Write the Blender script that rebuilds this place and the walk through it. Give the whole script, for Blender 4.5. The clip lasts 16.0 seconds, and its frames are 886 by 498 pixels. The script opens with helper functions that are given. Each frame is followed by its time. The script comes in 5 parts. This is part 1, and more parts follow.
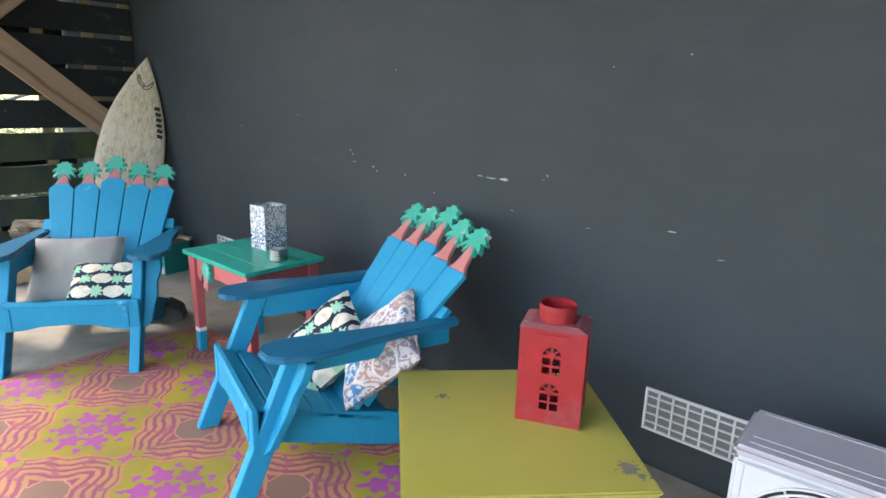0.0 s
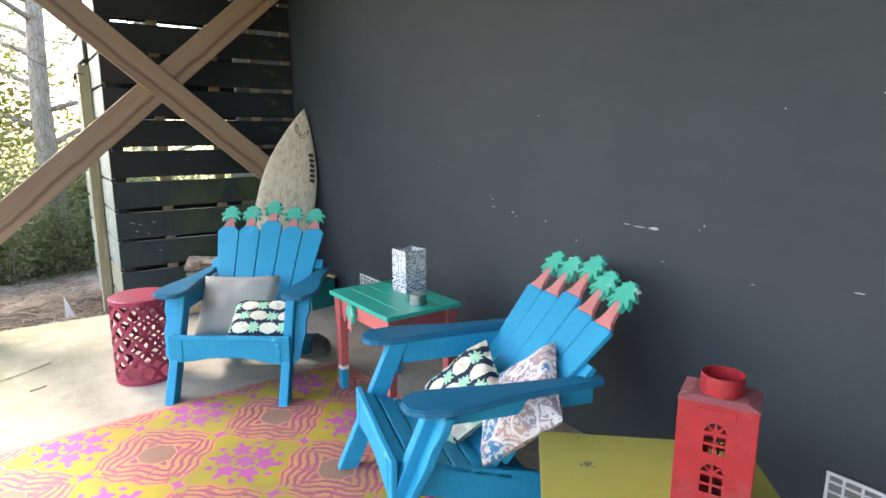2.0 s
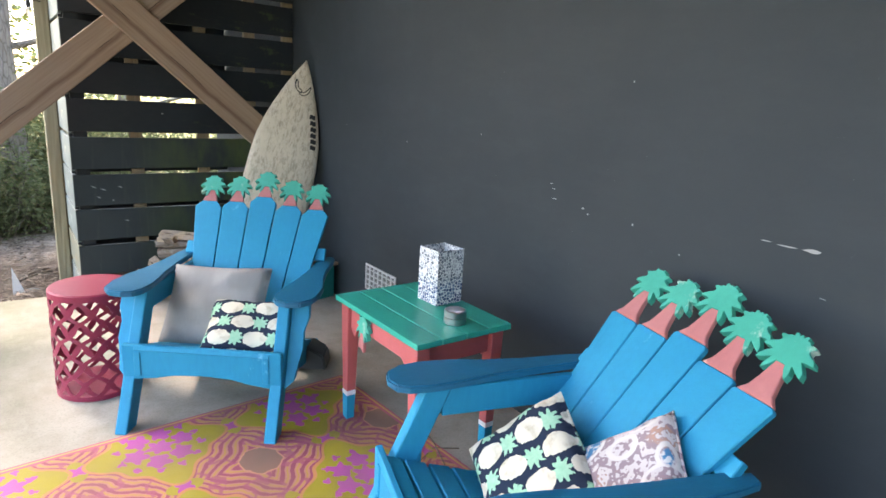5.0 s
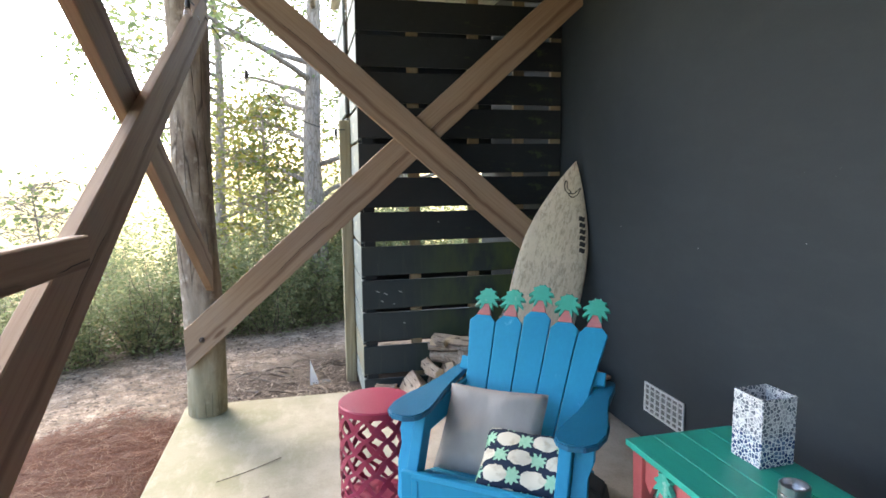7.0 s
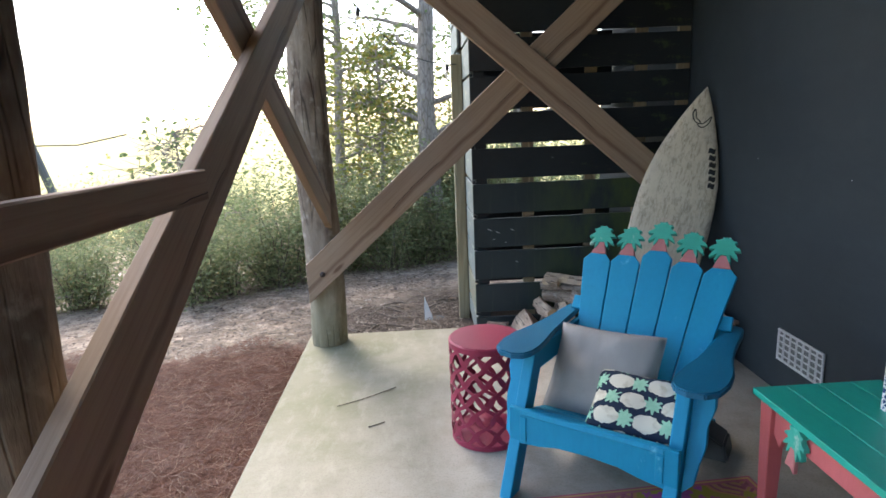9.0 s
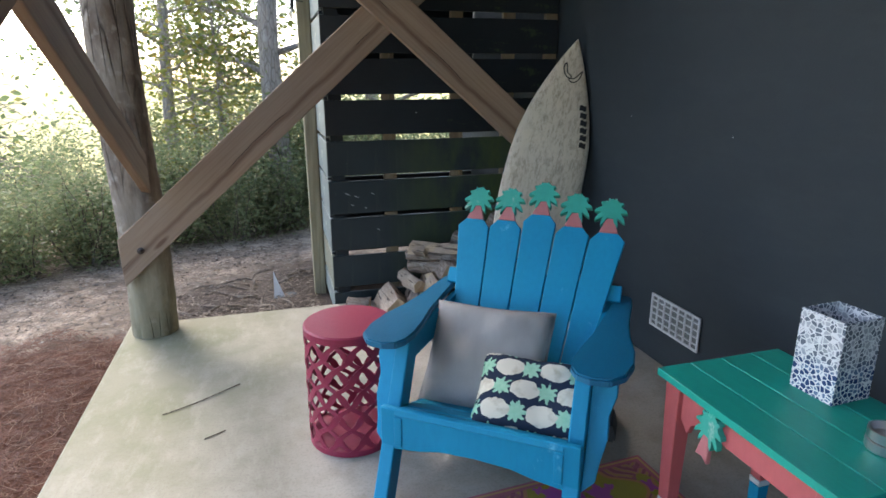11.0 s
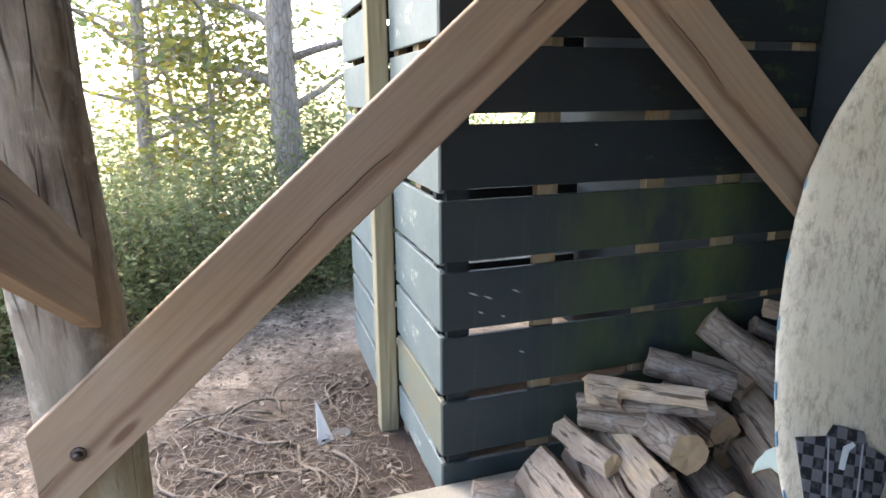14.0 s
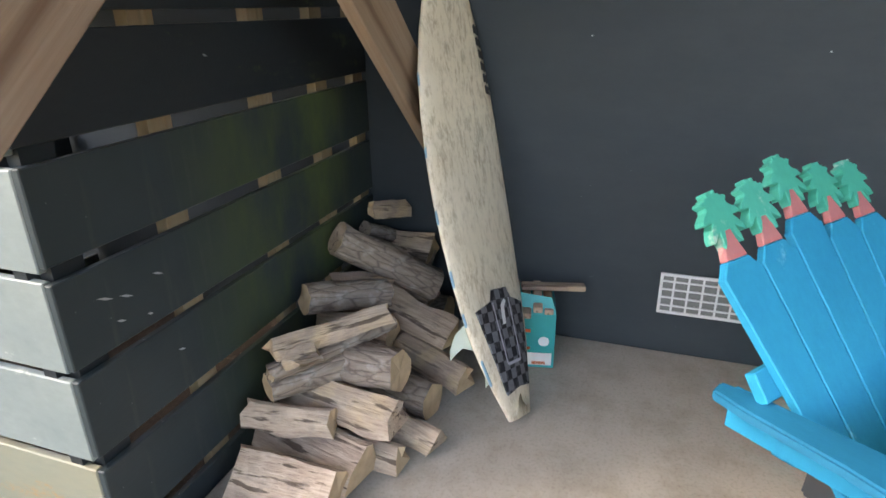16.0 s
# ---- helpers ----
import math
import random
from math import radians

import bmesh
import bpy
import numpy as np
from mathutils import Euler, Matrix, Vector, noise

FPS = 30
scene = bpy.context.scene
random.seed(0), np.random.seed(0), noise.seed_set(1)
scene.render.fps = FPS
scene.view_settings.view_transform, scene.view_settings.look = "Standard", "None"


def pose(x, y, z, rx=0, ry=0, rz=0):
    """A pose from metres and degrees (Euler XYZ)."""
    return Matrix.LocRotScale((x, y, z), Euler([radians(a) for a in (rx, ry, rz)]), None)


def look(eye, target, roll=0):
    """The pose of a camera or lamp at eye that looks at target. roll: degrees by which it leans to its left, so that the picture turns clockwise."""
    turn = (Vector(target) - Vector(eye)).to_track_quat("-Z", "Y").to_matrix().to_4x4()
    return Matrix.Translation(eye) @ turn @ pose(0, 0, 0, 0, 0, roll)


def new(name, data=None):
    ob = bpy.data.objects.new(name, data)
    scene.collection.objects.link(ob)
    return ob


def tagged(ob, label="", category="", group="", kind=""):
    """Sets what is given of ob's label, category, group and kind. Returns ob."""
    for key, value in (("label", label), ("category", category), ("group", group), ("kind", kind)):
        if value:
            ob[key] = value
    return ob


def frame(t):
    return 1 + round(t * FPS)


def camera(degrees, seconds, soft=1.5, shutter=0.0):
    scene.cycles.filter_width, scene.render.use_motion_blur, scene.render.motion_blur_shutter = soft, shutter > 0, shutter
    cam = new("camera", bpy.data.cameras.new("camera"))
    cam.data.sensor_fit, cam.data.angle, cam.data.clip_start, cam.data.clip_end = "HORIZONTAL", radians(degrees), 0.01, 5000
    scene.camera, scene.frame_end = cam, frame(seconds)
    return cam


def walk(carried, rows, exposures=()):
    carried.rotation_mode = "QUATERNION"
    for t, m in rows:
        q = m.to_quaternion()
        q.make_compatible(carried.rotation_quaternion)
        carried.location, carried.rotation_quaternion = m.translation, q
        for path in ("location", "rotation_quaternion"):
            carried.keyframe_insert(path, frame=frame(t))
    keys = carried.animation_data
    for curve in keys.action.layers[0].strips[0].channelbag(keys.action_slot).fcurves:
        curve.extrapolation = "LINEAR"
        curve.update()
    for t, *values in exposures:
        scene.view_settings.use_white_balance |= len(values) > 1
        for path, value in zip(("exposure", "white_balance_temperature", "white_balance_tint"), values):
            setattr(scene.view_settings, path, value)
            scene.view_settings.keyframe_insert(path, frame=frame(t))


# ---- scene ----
cam = camera(73.0, 16.0, 1.6)
EXPOSURES = [(0.0, 3.46, 7200, 10), (3.0, 3.62, 7300, 12), (5.5, 3.46, 7150, 14), (7.0, 3.18, 6950, 13), (8.5, 2.67, 6600, 12), (11.0, 2.64, 6450, 12), (12.0, 2.97, 6600, 13), (13.0, 3.17, 6700, 14), (14.0, 3.36, 6700, 14), (15.0, 3.72, 6800, 14), (16.0, 3.52, 7600, 15)]
ROWS = [
    (0.0, -2.277, 0.189, 1.484, 75.80, -1.59, -47.75),
    (0.5, -2.250, 0.215, 1.506, 76.07, 0.72, -42.94),
    (1.0, -2.256, 0.238, 1.531, 79.59, 0.47, -37.75),
    (1.5, -2.291, 0.286, 1.552, 79.97, -0.35, -34.84),
    (2.0, -2.267, 0.269, 1.543, 78.81, 0.02, -35.37),
    (2.5, -2.244, 0.327, 1.537, 78.50, -0.46, -39.75),
    (3.0, -2.267, 0.469, 1.535, 77.49, -1.13, -44.49),
    (3.2, -2.260, 0.508, 1.532, 77.47, -1.72, -46.12),
    (5.5, -1.979, 1.247, 1.503, 76.40, -2.88, -30.93),
    (6.0, -2.023, 1.361, 1.586, 79.06, -1.15, -25.01),
    (6.5, -2.016, 1.407, 1.636, 81.92, 0.35, -18.00),
    (7.0, -2.020, 1.435, 1.649, 82.96, 0.61, -12.98),
    (7.5, -2.007, 1.448, 1.635, 81.40, 1.85, -8.50),
    (8.0, -1.966, 1.472, 1.630, 79.54, 1.09, -6.91),
    (8.5, -1.964, 1.483, 1.619, 78.14, 1.82, -3.63),
    (8.7, -1.973, 1.480, 1.620, 77.85, 2.40, -2.05),
    (10.8, -1.999, 1.907, 1.519, 76.24, 0.00, -10.64),
    (11.0, -1.961, 1.977, 1.508, 74.08, 0.25, -15.86),
    (11.5, -1.997, 2.268, 1.493, 73.65, 0.86, -21.60),
    (12.0, -2.093, 2.587, 1.507, 72.23, 0.16, -23.40),
    (12.5, -2.124, 2.969, 1.515, 78.19, -2.43, -16.64),
    (13.0, -2.168, 3.371, 1.530, 78.55, -3.01, -11.68),
    (13.5, -2.202, 3.699, 1.513, 76.55, -1.22, -14.42),
    (14.0, -2.237, 3.998, 1.468, 75.68, 0.46, -17.82),
    (14.5, -2.272, 4.212, 1.399, 74.54, 1.92, -30.83),
    (15.0, -2.341, 4.369, 1.369, 71.76, -1.55, -39.80),
    (15.5, -2.507, 4.541, 1.324, 66.94, -1.87, -55.20),
    (16.0, -2.452, 4.751, 1.408, 67.95, 0.66, -71.00),
]
walk(cam, [(t, pose(x, y, z, rx, ry, rz)) for t, x, y, z, rx, ry, rz in ROWS], EXPOSURES)

# ---- world and light ----
world = bpy.data.worlds.new("world")
scene.world = world
world.use_nodes = True
wn, wl = world.node_tree.nodes, world.node_tree.links
sky = wn.new("ShaderNodeTexSky")
sky.sky_type = "NISHITA"
sky.sun_disc = False
sky.sun_elevation, sky.sun_rotation = radians(48), radians(-25)
sky.air_density, sky.dust_density, sky.ozone_density = 1.0, 2.0, 1.0
wn["Background"].inputs["Strength"].default_value = 0.15
wl.new(sky.outputs[0], wn["Background"].inputs[0])
sun = new("sun", bpy.data.lights.new("sun", "SUN"))
sun.data.energy, sun.data.angle, sun.data.color = 0.6, radians(16), (1.0, 0.97, 0.92)
sun.matrix_world = look((-2.8, 6.1, 7.4), (0, 0, 0))

# ---- materials ----


class Nodes:
    """A small writer of shader nodes."""

    def __init__(self, name):
        self.mat = bpy.data.materials.new(name)
        self.mat.use_nodes = True
        self.n, self.l = self.mat.node_tree.nodes, self.mat.node_tree.links
        self.p = self.n["Principled BSDF"]
        self.tc = self.n.new("ShaderNodeTexCoord")
        self.obj = self.tc.outputs["Object"]

    def put(self, socket, value):
        if isinstance(value, bpy.types.NodeSocket):
            self.l.new(value, socket)
        elif isinstance(value, (tuple, list)) and len(value) == 3 and socket.type == "RGBA":
            socket.default_value = (*value, 1)
        else:
            socket.default_value = value

    def m(self, op, a, b=0.0, c=0.0):
        x = self.n.new("ShaderNodeMath")
        x.operation = op
        self.put(x.inputs[0], a), self.put(x.inputs[1], b), self.put(x.inputs[2], c)
        return x.outputs[0]

    def mix(self, f, a, b):
        x = self.n.new("ShaderNodeMix")
        x.data_type = "RGBA"
        self.put(x.inputs["Factor"], f), self.put(x.inputs[6], a), self.put(x.inputs[7], b)
        return x.outputs[2]

    def stretch(self, sx, sy, sz, rz=0.0, vec=None):
        x = self.n.new("ShaderNodeMapping")
        self.put(x.inputs[0], vec or self.obj)
        x.inputs["Scale"].default_value = (sx, sy, sz)
        x.inputs["Rotation"].default_value = (0, 0, rz)
        return x.outputs[0]

    def noise(self, scale, detail=3.0, vec=None, rough=0.55):
        x = self.n.new("ShaderNodeTexNoise")
        self.put(x.inputs["Vector"], vec or self.obj)
        self.put(x.inputs["Scale"], scale), self.put(x.inputs["Detail"], detail), self.put(x.inputs["Roughness"], rough)
        return x.outputs[0]

    def voronoi(self, scale, vec=None, feature="F1", out=0):
        x = self.n.new("ShaderNodeTexVoronoi")
        x.feature = feature
        self.put(x.inputs["Vector"], vec or self.obj)
        self.put(x.inputs["Scale"], scale)
        return x.outputs[out]

    def step(self, v, lo, hi):
        x = self.n.new("ShaderNodeMapRange")
        self.put(x.inputs[0], v), self.put(x.inputs[1], lo), self.put(x.inputs[2], hi)
        return x.outputs[0]

    def xyz(self, vec=None):
        x = self.n.new("ShaderNodeSeparateXYZ")
        self.put(x.inputs[0], vec or self.obj)
        return x.outputs[0], x.outputs[1], x.outputs[2]

    def random(self):
        return self.n.new("ShaderNodeObjectInfo").outputs["Random"]

    def island(self):
        return self.n.new("ShaderNodeNewGeometry").outputs["Random Per Island"]

    def bump(self, h, strength=0.3, dist=0.004):
        x = self.n.new("ShaderNodeBump")
        x.inputs["Strength"].default_value, x.inputs["Distance"].default_value = strength, dist
        self.put(x.inputs["Height"], h)
        self.l.new(x.outputs[0], self.p.inputs["Normal"])

    def done(self, colour, rough=0.6, metal=0.0, spec=0.4):
        self.put(self.p.inputs["Base Color"], colour), self.put(self.p.inputs["Roughness"], rough)
        self.put(self.p.inputs["Metallic"], metal), self.put(self.p.inputs["Specular IOR Level"], spec)
        return self.mat


def paint(name, a, b, worn=None, rough=0.5, grain=(1, 1, 1), amount=0.5, bump=0.25, wear=0.68, spec=0.4):
    """Brushed paint: two tones, streaks along the grain, worn patches that show what lies under it."""
    k = Nodes(name)
    v = k.stretch(*grain)
    big, fine = k.noise(3.0, 4), k.noise(60, 4, v)
    c = k.mix(k.m("MULTIPLY", k.step(big, 0.3, 0.7), amount), a, b)
    c = k.mix(k.m("MULTIPLY", k.step(fine, 0.35, 0.75), 0.25), c, tuple(0.7 * x for x in a))
    if worn:
        w = k.m("MULTIPLY", k.step(k.noise(9, 6, v, 0.7), wear, wear + 0.06), k.step(k.noise(45, 3), 0.4, 0.6))
        c = k.mix(w, c, worn)
    k.bump(k.m("ADD", fine, k.noise(160, 2)), bump, 0.002)
    return k.done(c, k.step(big, -0.6, 1.9) if rough is None else rough, 0.0, spec)


def timber(name, a, b, dark, axis=0, rough=0.75, scale=1.0, bump=0.5):
    """Sawn wood with its grain along one axis."""
    k = Nodes(name)
    t = [14.0 * scale] * 3
    t[axis] = 0.9 * scale
    v = k.stretch(*t)
    n = k.noise(1.0, 6, v, 0.65)
    ring = k.m("SINE", k.m("MULTIPLY", k.noise(0.55, 2, v), 42.0))
    t2 = [70.0 * scale] * 3
    t2[axis] = 2.5 * scale
    fib = k.noise(1.0, 4, k.stretch(*t2))
    c = k.mix(k.step(n, 0.3, 0.7), a, b)
    c = k.mix(k.m("MULTIPLY", k.step(ring, 0.2, 1.0), 0.35), c, dark)
    c = k.mix(k.m("MULTIPLY", k.step(fib, 0.45, 0.8), 0.45), c, dark)
    c = k.mix(k.m("MULTIPLY", k.random(), 0.25), c, b)
    k.bump(k.m("ADD", k.m("MULTIPLY", fib, 0.7), ring), bump, 0.0025)
    return k.done(c, rough, 0, 0.25)


def plain(name, colour, rough=0.5, metal=0.0, var=0.15, scale=12, spec=0.4):
    k = Nodes(name)
    c = k.mix(k.m("MULTIPLY", k.noise(scale, 4), var * 2), colour, tuple(0.45 * x for x in colour))
    k.bump(k.noise(scale * 12, 3), 0.12, 0.001)
    return k.done(c, rough, metal, spec)


def wall_material():
    k = Nodes("slate_wall_paint")
    big, mid = k.noise(0.7, 4), k.noise(7, 5)
    c = k.mix(k.step(big, 0.3, 0.7), (0.0205, 0.0285, 0.0345), (0.0290, 0.0380, 0.0440))
    c = k.mix(k.m("MULTIPLY", k.step(k.noise(1.0, 5, k.stretch(1, 2.2, 7), 0.7), 0.45, 0.75), 0.5), c, (0.036, 0.045, 0.051))
    c = k.mix(k.m("MULTIPLY", k.step(mid, 0.45, 0.8), 0.45), c, (0.035, 0.043, 0.048))
    spots = k.step(k.voronoi(26), 0.02, 0.035)
    dust = k.m("MULTIPLY", k.m("SUBTRACT", 1.0, spots), k.step(k.noise(1.3, 2), 0.56, 0.66))
    c = k.mix(k.m("MULTIPLY", dust, 0.5), c, (0.3, 0.31, 0.31))
    k.bump(k.m("ADD", k.noise(90, 4), k.m("MULTIPLY", k.noise(6, 3), 1.2)), 0.22, 0.002)
    return k.done(c, k.m("ADD", 0.54, k.m("MULTIPLY", mid, 0.2)), 0, 0.25)


def concrete_material():
    k = Nodes("slab_concrete")
    big, mid, fine = k.noise(0.9, 4), k.noise(5, 6, None, 0.7), k.noise(90, 4)
    c = k.mix(k.step(big, 0.3, 0.7), (0.30, 0.27, 0.228), (0.365, 0.33, 0.278))
    c = k.mix(k.m("MULTIPLY", k.step(mid, 0.45, 0.7), 0.6), c, (0.19, 0.17, 0.13))
    x, y, z = k.xyz()
    # greenish damp, its colour also darkened to offset strong light at the open side
    damp = k.m("MULTIPLY", k.step(k.m("ADD", x, k.m("MULTIPLY", big, 1.2)), -0.9, -1.9), k.step(y, 3.2, 4.6))
    c = k.mix(k.m("MULTIPLY", damp, 0.85), c, (0.185, 0.175, 0.11))
    stain = k.m("MULTIPLY", damp, k.step(k.noise(2.6, 6, None, 0.7), 0.46, 0.66))
    c = k.mix(k.m("MULTIPLY", stain, 0.6), c, (0.13, 0.135, 0.065))
    c = k.mix(k.m("MULTIPLY", k.step(k.noise(11, 5, k.stretch(1, 0.35, 1), 0.7), 0.5, 0.72), 0.35), c, (0.36, 0.34, 0.28))
    c = k.mix(k.m("MULTIPLY", k.step(fine, 0.5, 0.75), 0.4), c, (0.15, 0.13, 0.10))
    spot = k.m("SUBTRACT", 1.0, k.step(k.voronoi(5.0), 0.015, 0.05))
    c = k.mix(k.m("MULTIPLY", spot, 0.5), c, (0.16, 0.14, 0.09))
    k.bump(k.m("ADD", fine, k.m("MULTIPLY", mid, 0.6)), 0.3, 0.003)
    return k.done(c, 0.8, 0, 0.25)


def rug_material():
    """Woven mat: magenta flowers on lime quatrefoils, brown octagons with rose rings between them."""
    k = Nodes("woven_rug")
    x, y, z = k.xyz()
    wob = k.m("MULTIPLY", k.m("SUBTRACT", k.noise(9, 2), 0.5), 0.03)
    u = k.m("ADD", k.m("DIVIDE", k.m("ADD", x, 1.64), 0.61), wob)
    v = k.m("ADD", k.m("DIVIDE", k.m("SUBTRACT", y, 3.05), 0.66), wob)
    fu = k.m("SUBTRACT", u, k.m("ROUND", u))
    fv = k.m("SUBTRACT", v, k.m("ROUND", v))
    r1 = k.m("SQRT", k.m("ADD", k.m("MULTIPLY", fu, fu), k.m("MULTIPLY", fv, fv)))
    a1 = k.m("ARCTAN2", fv, fu)
    au, av = k.m("SUBTRACT", 0.5, k.m("ABSOLUTE", fu)), k.m("SUBTRACT", 0.5, k.m("ABSOLUTE", fv))
    r2 = k.m("SQRT", k.m("ADD", k.m("MULTIPLY", au, au), k.m("MULTIPLY", av, av)))
    mx = k.m("MAXIMUM", k.m("MAXIMUM", au, av), k.m("MULTIPLY", k.m("ADD", au, av), 0.72))
    lobe = k.m("ADD", 0.36, k.m("MULTIPLY", k.m("COSINE", k.m("MULTIPLY", a1, 8.0)), 0.03))
    lobe = k.m("ADD", lobe, k.m("MULTIPLY", k.m("COSINE", k.m("MULTIPLY", a1, 4.0)), 0.06))
    out = k.m("SUBTRACT", r1, lobe)
    wave = k.m("SINE", k.m("ADD", k.m("MULTIPLY", out, 100.0), k.m("MULTIPLY", k.noise(17, 2), 4.0)))
    rings = k.mix(k.step(wave, -0.35, -0.15), (0.31, 0.065, 0.115), (0.48, 0.205, 0.145))
    rings = k.mix(k.step(wave, 0.75, 0.85), rings, (0.48, 0.26, 0.06))
    inside = k.step(out, 0.004, -0.004)
    edge = k.step(k.m("ABSOLUTE", k.m("SUBTRACT", out, 0.014)), 0.014, 0.008)
    field = (0.34, 0.275, 0.018)
    magenta = (0.42, 0.07, 0.31)
    rag = k.m("MULTIPLY", k.m("SUBTRACT", k.noise(48, 3), 0.5), 0.06)

    def blossoms(n, radius, size, petals, turn):
        a = k.m("ADD", a1, turn + 20 * math.pi)
        fa = k.m("SUBTRACT", k.m("FLOORED_MODULO", a, 2 * math.pi / n), math.pi / n)
        px = k.m("SUBTRACT", k.m("MULTIPLY", r1, k.m("COSINE", fa)), radius)
        py = k.m("MULTIPLY", r1, k.m("SINE", fa))
        pr = k.m("SQRT", k.m("ADD", k.m("MULTIPLY", px, px), k.m("MULTIPLY", py, py)))
        pa = k.m("ARCTAN2", py, px)
        lim = k.m("ADD", k.m("ADD", size, rag), k.m("MULTIPLY", k.m("COSINE", k.m("MULTIPLY", pa, petals)), size * 0.22))
        return k.step(k.m("SUBTRACT", lim, pr), -0.003, 0.003)
    flower = k.m("MAXIMUM", blossoms(1, 0.0, 0.075, 6.0, 0.0), k.m("MAXIMUM", blossoms(6, 0.165, 0.070, 5.0, 0.3), blossoms(12, 0.265, 0.026, 3.0, 0.0)))
    brk = k.step(k.m("SINE", k.m("ADD", k.m("MULTIPLY", a1, 12.0), k.m("MULTIPLY", k.noise(9, 2), 12.0))), 0.78, 0.9)
    rings = k.mix(k.m("MULTIPLY", brk, 0.8), rings, (0.36, 0.08, 0.15))
    c = k.mix(inside, rings, field)
    for p, q in ((au, fv), (av, fu)):
        dl = k.m("SQRT", k.m("ADD", k.m("MULTIPLY", p, p), k.m("MULTIPLY", q, q)))
        pet = k.m("MULTIPLY", k.m("COSINE", k.m("MULTIPLY", k.m("ARCTAN2", q, p), 4.0)), 0.016)
        c = k.mix(k.step(k.m("SUBTRACT", dl, pet), 0.10, 0.094), c, (0.34, 0.275, 0.025))
        c = k.mix(k.step(k.m("ADD", dl, k.m("ADD", pet, rag)), 0.052, 0.046), c, magenta)
    c = k.mix(edge, c, (0.52, 0.22, 0.08))
    c = k.mix(k.m("MULTIPLY", flower, inside), c, magenta)
    mx = k.m("ADD", mx, k.m("MULTIPLY", k.m("SUBTRACT", k.noise(22, 2), 0.5), 0.03))
    c = k.mix(k.step(mx, 0.146, 0.140), c, (0.60, 0.26, 0.16))
    c = k.mix(k.step(mx, 0.136, 0.130), c, (0.25, 0.135, 0.10))
    bx = k.m("MAXIMUM", k.m("SUBTRACT", k.m("ABSOLUTE", k.m("ADD", x, 1.635)), 0.985 - 0.035), k.m("SUBTRACT", y, 3.885 - 0.035))
    c = k.mix(k.step(bx, -0.002, 0.002), c, (0.45, 0.10, 0.16))
    c = k.mix(k.step(k.m("ABSOLUTE", k.m("SUBTRACT", bx, 0.02)), 0.007, 0.004), c, (0.6, 0.32, 0.12))
    c = k.mix(k.m("ADD", 0.10, k.m("MULTIPLY", k.step(k.noise(4, 5), 0.4, 0.75), 0.4)), c, (0.16, 0.12, 0.085))
    weave = k.m("MULTIPLY", k.m("SINE", k.m("MULTIPLY", x, 1500.0)), k.m("SINE", k.m("MULTIPLY", y, 900.0)))
    k.bump(k.m("ADD", weave, k.noise(30, 2)), 0.25, 0.0015)
    return k.done(c, 0.7, 0, 0.3)


def pineapple_material():
    """Navy cloth with cream pineapples and pale green leaves; local x and z run across the cushion."""
    k = Nodes("pineapple_cloth")
    x, y, z = k.xyz()
    row = k.m("ROUND", k.m("DIVIDE", z, 0.085))
    fz = k.m("SUBTRACT", z, k.m("MULTIPLY", row, 0.085))
    sx = k.m("ADD", x, k.m("MULTIPLY", row, 0.067))
    fx = k.m("SUBTRACT", sx, k.m("MULTIPLY", k.m("ROUND", k.m("DIVIDE", sx, 0.155)), 0.155))
    wob = k.m("MULTIPLY", k.m("SUBTRACT", k.noise(40, 2), 0.5), 0.02)
    ex = k.m("DIVIDE", k.m("ADD", k.m("ADD", fx, 0.03), wob), 0.050)
    ez = k.m("DIVIDE", k.m("ADD", fz, wob), 0.036)
    fruit = k.m("ADD", k.m("MULTIPLY", ex, ex), k.m("MULTIPLY", ez, ez))
    lx = k.m("SUBTRACT", fx, 0.042)
    ang = k.m("ARCTAN2", fz, lx)
    rad = k.m("SQRT", k.m("ADD", k.m("MULTIPLY", lx, lx), k.m("MULTIPLY", fz, fz)))
    lim = k.m("ADD", k.m("ADD", 0.031, k.m("MULTIPLY", k.m("SUBTRACT", k.noise(60, 2), 0.5), 0.035)), k.m("MULTIPLY", k.m("COSINE", k.m("MULTIPLY", ang, 9.0)), 0.007))
    c = (0.018, 0.028, 0.05)
    c = k.mix(k.step(k.m("SUBTRACT", lim, rad), -0.001, 0.001), c, k.mix(k.noise(50), (0.16, 0.42, 0.27), (0.42, 0.62, 0.45)))
    c = k.mix(k.step(fruit, 1.04, 0.98), c, k.mix(k.step(k.noise(25, 3), 0.5, 0.75), (0.62, 0.58, 0.47), (0.42, 0.37, 0.27)))
    k.bump(k.noise(260, 2), 0.25, 0.0012)
    return k.done(c, 0.9, 0, 0.15)


